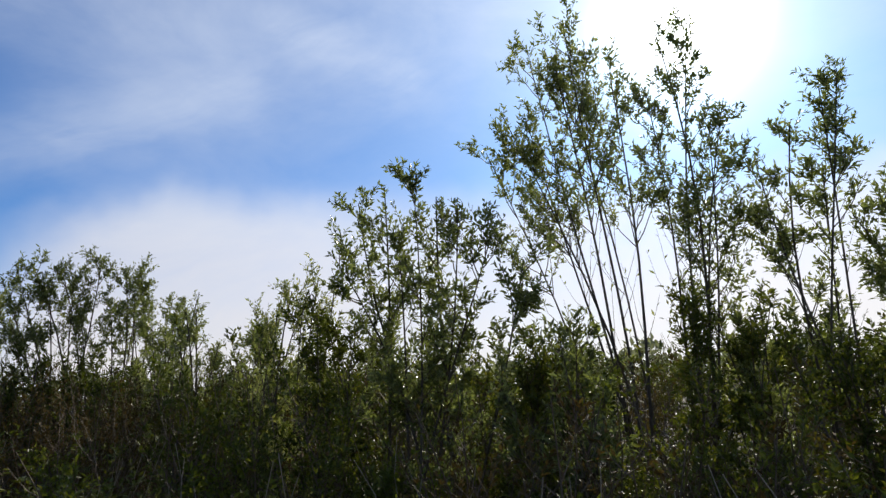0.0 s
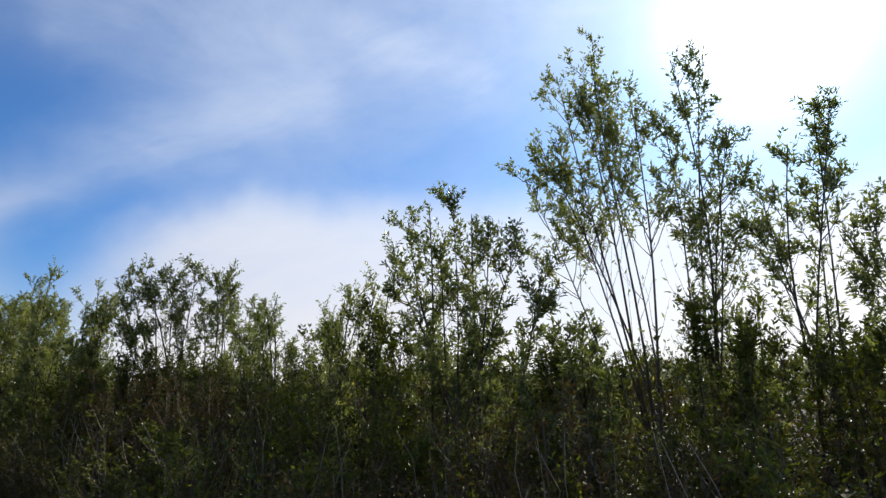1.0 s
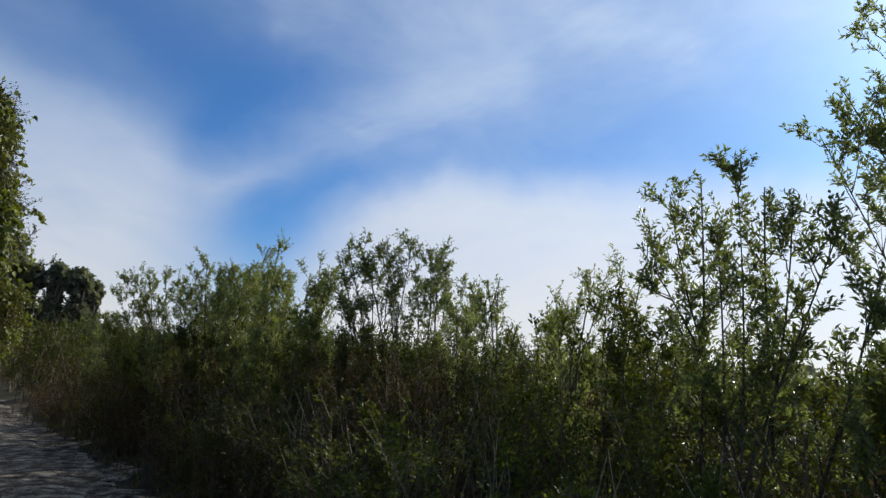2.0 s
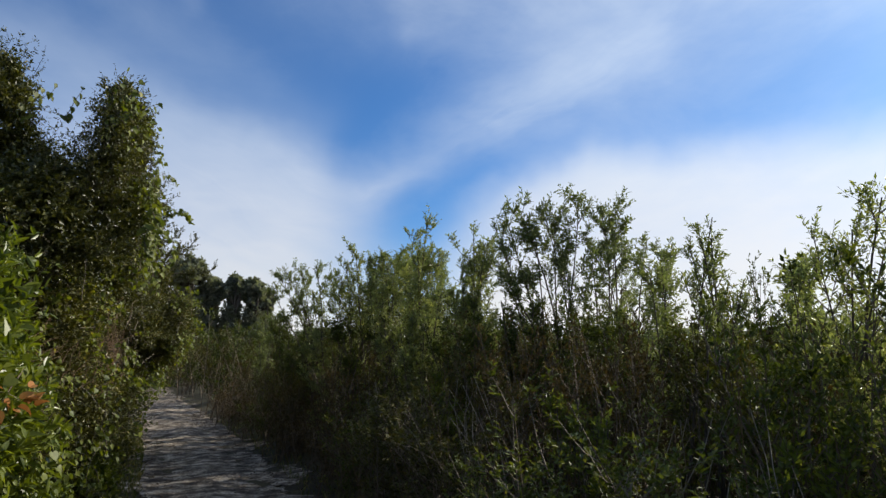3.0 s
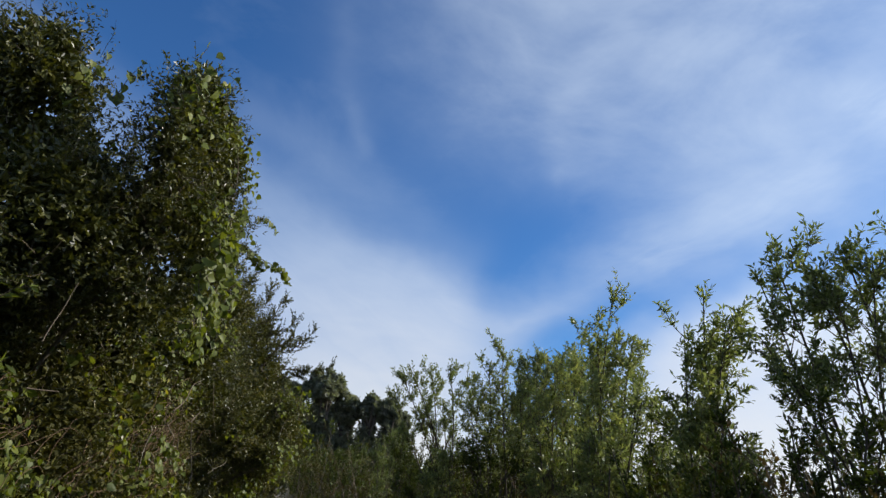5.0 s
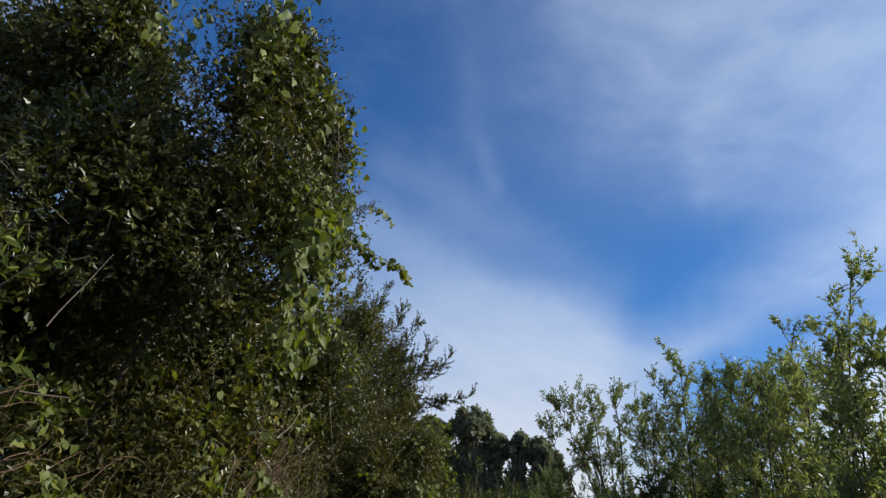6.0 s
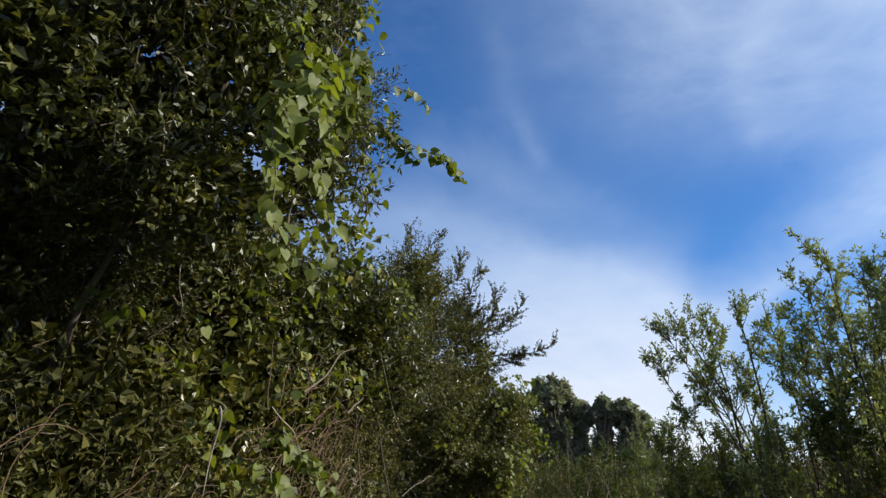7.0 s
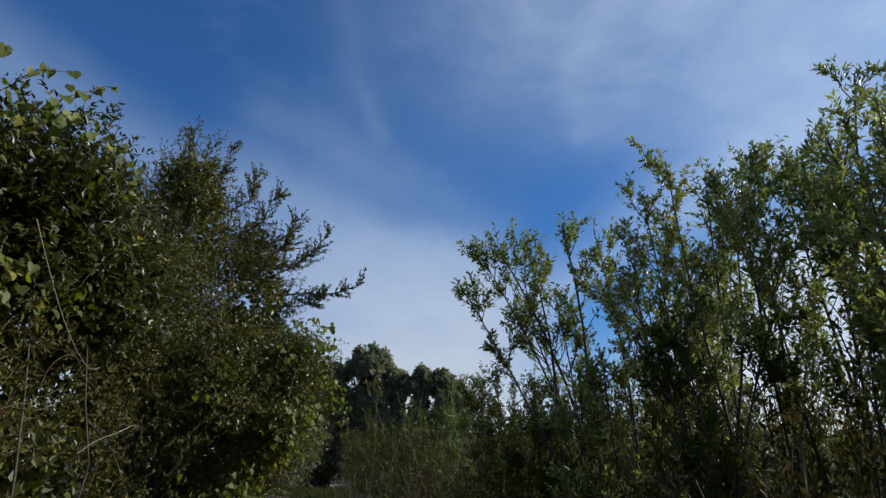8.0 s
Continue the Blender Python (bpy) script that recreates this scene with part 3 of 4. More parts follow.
def shrub_kind(seed, tall, wide, leafy=1.0, far=False, big=1.0, mat=None):
    """One of the shrubs of the thicket, copied many times over."""
    rng = np.random.default_rng(seed)
    tops = ring_tops(rng, 0, 0, 10 if far else 16, wide, tall * 0.66, tall)
    stem = stems_to(rng, 0, 0, tops, 4 if far else 7, wide * 0.45)
    lim = grow(rng, stem, 6 if far else 9 if big == 1.0 else 7, 0.05, 0.97, 0.40, 0.5, 0.55, 3 if far else 4)
    twig = grow(rng, lim, 4 if far else 4 if big == 1.0 else 3, 0.2, 0.98, 0.18, 0.45, 0.35, 3)
    crown = [foliage(rng, twig, max(2, int((5 if far else 6 if big == 1.0 else 4.6) * leafy)), 0.041 * big, 0.0162 * big, 0.45, fine=False), foliage(rng, lim, int((9 if far else 6) * leafy), 0.041 * big, 0.0162 * big, lo=0.35, fine=False),
             foliage(rng, stem, int(14 * leafy), 0.037 * big, 0.0140 * big, 0.45, lo=0.6, fine=False)]
    wood = [tubes(stem, radii_for(stem, 0.008, 0.002), 3 if far else 4), tubes(lim, radii_for(lim, 0.003, 0.001), 3)]
    root = thing("far_shrub" if far else "thicket_shrub", 0, 0, -50, "dense dark-green shrub of the thicket beside the track", "shrub", "distant shrubs" if far else "shrubs of the thicket")
    part("stem", quads_mesh("stem", *joined(wood), TWIG), root)["kind"] = "stuff"
    if not far:
        dry = stems_to(rng, 0, 0, ring_tops(rng, 0, 0, 8, wide * 1.3, tall * 0.45, tall * 0.95), 6, wide * 0.5)
        dry_side = grow(rng, dry, 7, 0.3, 0.98, 0.22, 0.45, 0.3, 3)
        part("dry_twig", quads_mesh("dry_twig", *joined([tubes(dry, radii_for(dry, 0.0042, 0.0015), 3), tubes(dry_side, radii_for(dry_side, 0.002, 0.001), 3)]), DEAD), root, "brown dead twigs")["kind"] = "stuff"
    part("crown", quads_mesh("crown", *joined(crown), mat or SHRUB), root, "small narrow olive-green leaves")
    return root


def scaled(x, y, z, turn, size, tall=1.0):
    return Matrix.Translation((x, y, z)) @ Matrix.Rotation(turn, 4, "Z") @ Matrix.Diagonal((size, size, size * tall, 1))


def thicket_top(y):
    """How tall the thicket stands along the track."""
    return float(np.interp(y, (-3, 1.5, 3.5, 7, 11, 14), (0.80, 0.84, 0.95, 0.99, 1.08, 1.13)))


def put_copy(kinds, used, i, m):
    """The first of a kind is moved; the others are copies of it."""
    k = kinds[i]
    if i in used:
        ob = copy_thing(k, Matrix())
    else:
        used.add(i)
        ob = k
    ob.matrix_basis = m
    return ob


def build_thicket():
    rng = np.random.default_rng(5)
    kinds = [shrub_kind(100 + i, 1.75 + 0.06 * i, 0.42 + 0.04 * i, (1.0, 0.75, 1.15, 0.55, 0.9)[i], mat=(SHRUB, SHRUB_BROWN, SHRUB_GREEN, SHRUB_BROWN, SHRUB)[i]) for i in range(5)]
    kinds += [shrub_kind(120 + i, 1.78 + 0.06 * i, 0.46 + 0.04 * i, (1.0, 0.8, 1.1)[i], False, 1.14, (SHRUB, SHRUB_BROWN, SHRUB_GREEN)[i]) for i in range(3)]
    used = set()
    y = -3.6
    while y < 20:
        x = (1.50 if y < 6.5 else 1.28 if y < 8.2 else 1.46 if y < 10.6 else 1.28) + rng.uniform(-0.08, 0.15)
        dip = 0.5 if y > 8.5 and rng.uniform() < 0.4 else 1.0
        while x < (6.6 if y < 14 else 4.2):
            yy = y + rng.uniform(-0.3, 0.3)
            first = x < 2.15
            top = thicket_top(yy) * (rng.uniform(0.62, 0.84) if first else rng.uniform(0.82, 1.06) * (1.22 if x > 2.3 and 7.3 < yy < 11.5 else 1.0))
            xx = x + float(track_x(yy))
            put_copy(kinds, used, int(rng.integers(5)) if x < 3.2 and y < 14 else 5 + int(rng.integers(3)), scaled(xx, yy, height(xx, yy) - 0.05, rng.uniform(0, 6.28), rng.uniform(0.9, 1.15), top * (dip if x < 3.2 else 1.0)))
            x += rng.uniform(0.66, 0.9) * (1.0 if x < 3.5 else 1.18)
        y += 0.82
    kinds = [shrub_kind(130 + i, 1.75 + 0.06 * i, 0.55 + 0.04 * i, 1.0, True, 1.5, (SHRUB, SHRUB_GREEN, SHRUB_GREEN, SHRUB)[i]) for i in range(4)]
    used = set()
    while y < 46:
        x = 1.42 + rng.uniform(-0.1, 0.3)
        while x < 12:
            yy = y + rng.uniform(-0.6, 0.6)
            xx = x + float(track_x(yy))
            put_copy(kinds, used, int(rng.integers(4)), scaled(xx, yy, height(xx, yy) - 0.05, rng.uniform(0, 6.28), rng.uniform(1.3, 1.7), rng.uniform(0.78, 1.12)))
            x += rng.uniform(1.5, 2.1)
        y += 1.9
    for i in range(110):
        xx, yy = rng.uniform(6.6, 26), rng.uniform(-8, 22)
        put_copy(kinds, used, int(rng.integers(4)), scaled(xx, yy, height(xx, yy) - 0.05, rng.uniform(0, 6.28), rng.uniform(1.3, 1.7), rng.uniform(0.6, 0.9)))


build_thicket()


def dead_stalks():
    """Bundles of pale straight dead stalks that lean out of the thicket."""
    rng = np.random.default_rng(15)
    for x, y in ((1.75, 4.1), (1.8, 3.1), (1.7, 5.0), (1.9, 4.2), (1.65, 2.2), (1.75, 0.9), (1.7, -0.3), (1.8, 6.1), (1.7, 7.0), (1.6, 8.1), (1.5, 9.4), (2.1, 1.6), (2.0, 5.6), (1.4, 10.8)):
        n = int(rng.integers(5, 9))
        lean = rng.normal(size=2) * (0.12, 0.30)
        lines = []
        for _ in range(n):
            a = np.array((rng.normal() * 0.06, rng.normal() * 0.10, 0.0))
            tip = a + np.array((lean[0] + rng.normal() * 0.07, lean[1] + rng.normal() * 0.10, 1.0)) * rng.uniform(0.95, 1.35)
            lines.append(cane_line(rng, a, tip, 0.0, 7) * (1, 1, 1))
        lines = np.array(lines)
        root = thing("dead_stalks", x, y, height(x, y) - 0.03, "bundle of pale dry stalks leaning in the thicket", "dead stalks", "dead stalks in the thicket")
        for i in range(n):
            part("stalk", quads_mesh("stalk", *tubes(lines[i:i + 1], radii_for(lines[i:i + 1], 0.0042, 0.0018), 5), DRY, True), root)


dead_stalks()


# ---------------------------------------------------------------- the trees and vines on the other side
def shell(rng, lobes, per_area):
    """Points on the skins of the lobes, and the ways out."""
    ps, ds = [], []
    for cx, cy, cz, rx, ry, rz in lobes:
        n = int(per_area * 4 * math.pi * ((rx * ry) ** 1.6 / 3 + (rx * rz) ** 1.6 / 3 + (ry * rz) ** 1.6 / 3) ** (1 / 1.6))
        d = unit(rng.normal(size=(n, 3)))
        r = np.array((rx, ry, rz))
        q = rng.uniform(0.72, 1.04, (n, 1))
        ps.append(np.array((cx, cy, cz)) + d * r * q)
        ds.append(unit(d / r))
    p, d = np.concatenate(ps), np.concatenate(ds)
    keep = p[:, 2] > 0.05
    for cx, cy, cz, rx, ry, rz in lobes:
        keep &= (((p - (cx, cy, cz)) / (rx, ry, rz)) ** 2).sum(1) > 0.42
    return p[keep], d[keep]


# dark hollows in the hedge, where hardly a leaf grows
HOLLOWS = [(-1.55, 7.85, 2.16, 0.75, 0.95, 0.27), (-1.40, 9.30, 2.25, 0.50, 0.42, 0.36), (-1.30, 9.72, 1.72, 0.42, 0.62, 0.36), (-1.40, 10.30, 1.55, 0.40, 0.22, 0.20), (-1.45, 7.3, 1.62, 0.45, 0.5, 0.24), (-1.5, 11.6, 1.9, 0.5, 0.35, 0.3), (-1.25, 8.96, 2.56, 0.42, 0.26, 0.20), (-1.25, 9.16, 2.19, 0.34, 0.16, 0.18)]


# gaps that let the sky through the tree: from, to, widths, share of leaves that stay
GAPS = [((-1.10, 8.33, 2.70), (-3.0, 11.45, 4.45), 0.10, 0.17, 0.02), ((-1.1, 7.0, 2.30), (-5.0, 10.2, 4.3), 0.17, 0.36, 0.14), ((-1.1, 7.7, 2.70), (-3.2, 9.6, 4.5), 0.04, 0.12, 0.15)]


def out_of_hollows(p, base):
    keep = np.ones(len(p), bool)
    for cx, cy, cz, rx, ry, rz in HOLLOWS:
        q = (p + base - (cx, cy, cz)) / (rx, ry, rz)
        wob = 0.35 * np.sin(p[:, 1] * 9.0 + p[:, 2] * 7.0) + 0.25 * np.sin(p[:, 1] * 21.0 - p[:, 2] * 17.0)
        keep &= (q ** 2).sum(1) > 1.0 + wob
    for a, b, r0, r1, stay in GAPS:
        a, b = np.array(a), np.array(b)
        s = np.clip(((p + base - a) @ (b - a)) / ((b - a) @ (b - a)), 0, 1)
        far = np.linalg.norm(p + base - a - s[:, None] * (b - a), axis=1)
        keep &= (far > (r0 + (r1 - r0) * s) * (1.0 + 0.3 * np.sin(p[:, 1] * 23.0 + p[:, 2] * 31.0))) | (np.modf(np.abs(np.sin(p[:, 0] * 91.7 + p[:, 2] * 53.3)) * 437.5)[0] < stay)
    return keep


def crown_of(rng, lobes, per_area, leaves, leaf, wide, twig_len, lift=0.35, fine=True, gaps=0.0, base=(0, 0, 0), clump=0.0):
    p, d = shell(rng, lobes, per_area)
    if clump:
        # bosses and clefts in the leaf skin
        boss = np.array([0.8 * noise.noise(Vector(q) * 1.6) + noise.noise(Vector(q) * 3.3) + 0.5 * noise.noise(Vector(q) * 7.1) for q in p])
        p = p + d * (boss * clump)[:, None]
        stay = boss > -0.10 + rng.normal(size=len(p)) * 0.12
        p, d = p[stay], d[stay]
    stay = out_of_hollows(p, base)
    p, d = p[stay], d[stay]
    if gaps:
        hole = np.array([noise.noise(Vector(q) * 1.7) for q in p])
        p, d = p[hole > -gaps], d[hole > -gaps]
    n = len(p)
    way = unit(d + rng.normal(size=(n, 3)) * 0.45 + (0, 0, lift))
    ln = twig_len * rng.uniform(0.5, 1.3, n)
    g = np.linspace(0, 1, 4)
    lines = (p - way * (ln * 0.7)[:, None])[:, None] + way[:, None] * (ln[:, None] * g)[..., None]
    lines += rng.normal(size=lines.shape) * 0.03 * twig_len / 0.3 * g[:, None]
    return lines, foliage(rng, lines, leaves, leaf, wide, lo=0.15, fine=fine, flat=0.95)


def lobed_tree(name, label, bx, by, lobes, seed, leafmat, per_area=60, leaves=8, leaf=0.05, wide=0.016, twig=0.30, trunk=0.07, category="tree", fine=True, lift=0.35, limbs=True, gaps=0.0, crown_label="", group="", clump=0.0):
    rng = np.random.default_rng(seed)
    base = np.array((bx, by, height(bx, by) - 0.04))
    lob = [(a - bx, b - by, c, d, e, f) for a, b, c, d, e, f in lobes]
    lines, crown = crown_of(rng, lob, per_area, leaves, leaf, wide, twig, lift, fine, gaps, base, clump)
    core = [(a, b, c, d * 0.76, e * 0.76, f * 0.76) for a, b, c, d, e, f in lob]
    deep = [(a, b, c, d * 0.56, e * 0.56, f * 0.56) for a, b, c, d, e, f in lob]
    crown = joined([crown, crown_of(rng, deep, per_area * 0.9, 8, leaf * 1.9, wide * 2.9, twig, lift, False, 0.0, base)[1], crown_of(rng, core, per_area * (1.1 if per_area > 100 else 0.6), 9, leaf * 1.3, wide * 2.1, twig, lift, False, gaps * 2.0, base)[1]])
    root = thing(name, bx, by, height(bx, by) - 0.04, label, category, group)
    g = np.linspace(0, 1, 8)
    limb = []
    for cx, cy, cz, *rad in lob:
        a = np.array((rng.normal() * 0.12, rng.normal() * 0.12, 0.0))
        b = np.array((cx, cy, cz))
        if rad[0] < 0.37 and trunk > 0.03:
            near = min((l for l in lob if l[3] > 0.37 and l[2] < cz - 0.3), key=lambda l: (l[0] - cx) ** 2 + (l[1] - cy) ** 2 + (l[2] - cz) ** 2)
            a = np.array(near[:3])
        line = a + (b - a) * np.stack([g ** 1.4, g ** 1.4, g], 1)
        line += np.sin(g * np.pi)[:, None] * rng.normal(size=3) * 0.12 + np.sin(g * 3 * np.pi)[:, None] * rng.normal(size=3) * 0.03
        limb.append(line)
    limb = np.array(limb)
    side = grow(rng, limb, 9, 0.25, 1.0, max(l[3] for l in lob) * 1.1, 0.7, 0.3, 5, 0.2)
    inside = np.zeros(len(side), bool)
    for a, b, c, d, e, f in lob:
        inside |= (((side[:, -1] - (a, b, c)) / (d, e, f)) ** 2).sum(1) < 0.9
    side = side[inside]
    if trunk > 0.01:
        part("trunk", quads_mesh("trunk", *tubes(limb, radii_for(limb, trunk, trunk * 0.25), 7), BARK, True), root, "grey-brown forking trunk")
    part("branch", quads_mesh("branch", *joined([tubes(side, radii_for(side, trunk * 0.18, 0.003), 4), *([] if trunk > 0.01 else [tubes(limb, radii_for(limb, trunk, 0.002), 4)]), *([tubes(lines[::2], radii_for(lines[::2], 0.0025, 0.001), 3)] if leaf < 0.062 else [])]), TWIG), root)["kind"] = "stuff"
    part("crown", quads_mesh("crown", *crown, leafmat), root, crown_label)
    return root


VINE_LOBES = [(-1.95, 7.9, 2.84, 0.66, 0.75, 0.74), (-1.27, 7.85, 3.58, 0.22, 0.34, 0.56), (-1.45, 8.5, 2.9, 0.52, 0.75, 0.90), (-2.42, 8.2, 3.80, 0.48, 0.60, 0.58), (-3.5, 8.1, 3.18, 0.72, 0.8, 0.76),
              (-2.7, 8.9, 3.0, 0.9, 0.9, 0.95), (-1.33, 9.12, 3.2, 0.34, 0.38, 0.72), (-2.6, 7.9, 2.0, 1.0, 1.0, 1.0), (-4.0, 8.6, 3.0, 0.9, 0.9, 0.9), (-2.2, 8.4, 3.25, 0.5, 0.5, 0.55), (-1.20, 8.25, 3.75, 0.22, 0.40, 0.42), (-1.25, 8.9, 3.85, 0.24, 0.36, 0.46), (-2.9, 9.6, 2.4, 0.9, 0.9, 1.4), (-3.6, 7.6, 1.8, 0.9, 0.9, 1.2), (-3.3, 9.3, 3.5, 0.8, 0.7, 0.7), (-4.4, 8.2, 2.2, 0.9, 1.0, 1.2), (-2.38, 7.95, 3.98, 0.40, 0.46, 0.48), (-3.10, 8.35, 4.07, 0.44, 0.55, 0.54), (-3.75, 8.4, 3.98, 0.60, 0.60, 0.66), (-4.45, 8.4, 3.8, 0.60, 0.60, 0.70), (-1.29, 8.15, 3.98, 0.17, 0.32, 0.36), (-2.15, 10.2, 2.66, 0.56, 0.6, 0.66), (-2.7, 11.0, 2.75, 0.66, 0.8, 0.75), (-2.5, 9.7, 3.2, 0.6, 0.6, 0.7)]
lobed_tree("vine_covered_tree", "large dark-green tree smothered in climbing wild vine", -2.9, 8.7, VINE_LOBES, 41, SMALL, 165, 12, 0.038, 0.0135, 0.24, 0.035, gaps=0.20, clump=0.24, crown_label="small narrow dark-green leaves", fine=False)
side_tree = lobed_tree("track_side_tree", "dense small-leaved tree leaning over the track", -2.3, 14.6,
           [(-2.3, 14.2, 3.65, 0.66, 0.8, 0.86), (-1.6, 14.4, 3.05, 0.48, 0.6, 0.72), (-1.75, 14.2, 2.2, 0.75, 0.9, 0.90), (-2.3, 13.2, 2.8, 0.8, 0.8, 1.1), (-3.2, 14.2, 3.4, 0.9, 1.0, 1.1), (-1.85, 14.9, 3.75, 0.36, 0.45, 0.46), (-1.95, 13.3, 3.85, 0.38, 0.40, 0.42), (-2.15, 15.6, 1.6, 0.62, 0.8, 1.35), (-2.1, 14.4, 1.0, 0.62, 0.8, 0.9), (-1.35, 14.7, 2.35, 0.42, 0.6, 0.58), (-1.42, 14.8, 1.55, 0.38, 0.6, 0.5), (-1.08, 14.5, 2.42, 0.34, 0.50, 0.44), (-0.96, 14.7, 2.02, 0.26, 0.45, 0.30), (-1.15, 14.2, 1.72, 0.30, 0.45, 0.34)],
           42, SMALL, 150, 12, 0.035, 0.0125, 0.24, 0.035, gaps=0.20, clump=0.22, crown_label="small olive-green leaves", fine=False)


def sprays(root, ends, seed, mat, leaf, wide):
    """Leafy branches that stand out of a crown, each a part of its tree."""
    rng = np.random.default_rng(seed)
    base = np.array(root.location)
    for a, b in ends:
        line = cane_line(rng, np.array(a) - base, np.array(b) - base, 0.03, 7)[None]
        side = grow(rng, line, 36, 0.12, 0.99, 0.20, 0.55, 0.30, 4, 0.25)
        branch = part("branch", quads_mesh("branch", *joined([tubes(line, radii_for(line, 0.011, 0.003), 5), tubes(side, radii_for(side, 0.003, 0.001), 3)]), TWIG, True), root)
        v, q = joined([foliage(rng, side, 26, leaf, wide, 0.55, lo=0.05, fine=False, flat=0.9), foliage(rng, line, 40, leaf, wide, 0.45, lo=0.3, fine=False)])
        part("foliage", quads_mesh("foliage", v, q, mat), branch)["kind"] = "stuff"


sprays(side_tree, [((-2.25, 14.25, 4.15), (-1.98, 14.29, 4.83)), ((-1.85, 14.35, 3.75), (-1.43, 14.42, 4.31)), ((-1.55, 14.42, 3.30), (-0.86, 14.50, 3.92)), ((-1.45, 14.45, 3.10), (-0.48, 14.54, 3.36)),
                   ((-1.65, 14.40, 3.60), (-1.22, 14.45, 4.02)), ((-2.0, 14.30, 3.95), (-1.66, 14.35, 4.52)), ((-1.5, 14.40, 2.95), (-0.85, 14.50, 3.20)), ((-2.5, 14.1, 4.1), (-2.32, 14.0, 4.85)), ((-1.5, 14.0, 3.2), (-1.10, 13.8, 3.60)), ((-1.7, 14.7, 3.5), (-1.15, 14.9, 3.75))], 43, SMALL, 0.036, 0.0135)

for i in range(16):
    y = 5.6 + 0.62 * i + 0.2 * math.sin(i * 2.1)
    x = float(track_x(y)) - 1.28 - 0.10 * math.sin(i * 1.7)
    lobed_tree("verge_weed", "low leafy weeds at the foot of the hedge", x, y, [(x, y, 0.16, 0.26, 0.36, 0.24 + 0.08 * math.sin(i * 3.3)), (x - 0.3, y + 0.2, 0.3, 0.3, 0.35, 0.34)], 400 + i, SMALL if i % 3 else BRIGHT, 80, 7, 0.050, 0.022, 0.16, 0.006, "weeds", fine=False, group="weeds along the track")

HEDGE = "tangled hedge of shrubs and vine along the track"
HEDGE_ROW = ((-1.85, 5.9, 0.66, 1.10), (-2.05, 6.7, 0.7, 1.10), (-2.0, 7.5, 0.7, 1.15), (-1.85, 8.4, 0.72, 1.25), (-1.75, 9.4, 0.72, 1.45), (-1.9, 10.4, 0.75, 1.6), (-2.1, 11.4, 0.8, 1.75), (-2.3, 12.5, 0.8, 1.5))
for i, (x, y, r, z) in enumerate(HEDGE_ROW):
    lobed_tree("hedge_shrub", HEDGE, x - 0.1, y, [(x, y, z * 0.62, r, 0.7, 0.80), (x - 0.15, y + 0.2, z * 1.25, r * 0.8, 0.65, 0.75), (x - 0.9, y, z, r, 0.8, 1.1)], 50 + i, SHRUB if i % 2 else SMALL, 95, 8, 0.043, 0.0172, 0.24, 0.012, "shrub", gaps=0.20, clump=0.18, fine=False, group="hedge shrubs along the track")
lobed_tree("vine_covered_shrub", "tall shrub overgrown with vine beside the track", -1.9, 11.0, [(-1.75, 10.9, 2.70, 0.48, 0.7, 0.54), (-2.1, 10.2, 2.5, 0.6, 0.6, 0.55), (-1.75, 11.7, 2.50, 0.45, 0.6, 0.58)], 63, SMALL, 120, 9, 0.046, 0.016, 0.24, 0.011, "shrub", fine=False, clump=0.15)
lobed_tree("broadleaf_bush", "bright green leafy bush at the edge of the track", -1.55, 4.9, [(-1.50, 4.5, 0.95, 0.50, 0.55, 0.90), (-1.50, 5.0, 1.56, 0.42, 0.5, 0.74), (-1.95, 4.7, 1.2, 0.6, 0.7, 0.9), (-1.5, 5.7, 1.0, 0.45, 0.5, 0.85)], 61, BRIGHT, 95, 10, 0.074, 0.024, 0.32, 0.02, "bush", lift=0.75, clump=0.12, crown_label="pointed glossy bright-green leaves")
lobed_tree("broadleaf_bush", "bright green leafy bush at the edge of the track", -1.95, 7.0, [(-1.95, 7.1, 1.85, 0.42, 0.45, 0.6), (-2.1, 6.7, 1.6, 0.5, 0.5, 0.6)], 62, BRIGHT, 75, 8, 0.060, 0.020, 0.28, 0.02, "bush", lift=0.5, crown_label="pointed glossy bright-green leaves")


# ---------------------------------------------------------------- wild vine
HEART_SIDE = ((-0.14, 0.15, 0.04), (-0.11, 0.36, 0.09), (0.09, 0.52, 0.12), (0.35, 0.53, 0.10), (0.60, 0.39, 0.04), (0.83, 0.18, -0.06))
HEART = np.array([(0.0, 0.0, 0.0), (0.36, 0.0, -0.02), (0.70, 0.0, -0.08), (1.02, 0.0, -0.20), *HEART_SIDE, *((a, -b, c) for a, b, c in HEART_SIDE)])
HEART_FACES = np.array([[0, 6, 5, 4], [0, 1, 7, 6], [1, 2, 8, 7], [2, 3, 9, 8], [0, 10, 11, 12], [0, 12, 13, 1], [1, 13, 14, 2], [2, 14, 15, 3]])


def hearts(p, d, nrm, size):
    """Heart-shaped leaves hanging from the points p."""
    s = unit(np.cross(nrm, d))
    u = np.cross(d, s)
    curl = np.sin(np.arange(len(p)) * 2.4)[:, None, None] * 0.9 + 0.7
    v = p[:, None] + (d[:, None] * HEART[:, 0, None] + s[:, None] * HEART[:, 1, None] + u[:, None] * HEART[:, 2, None] * curl) * size[:, None, None]
    q = (np.arange(len(p)) * len(HEART))[:, None, None] + HEART_FACES
    return v.reshape(-1, 3), q.reshape(-1, 4)


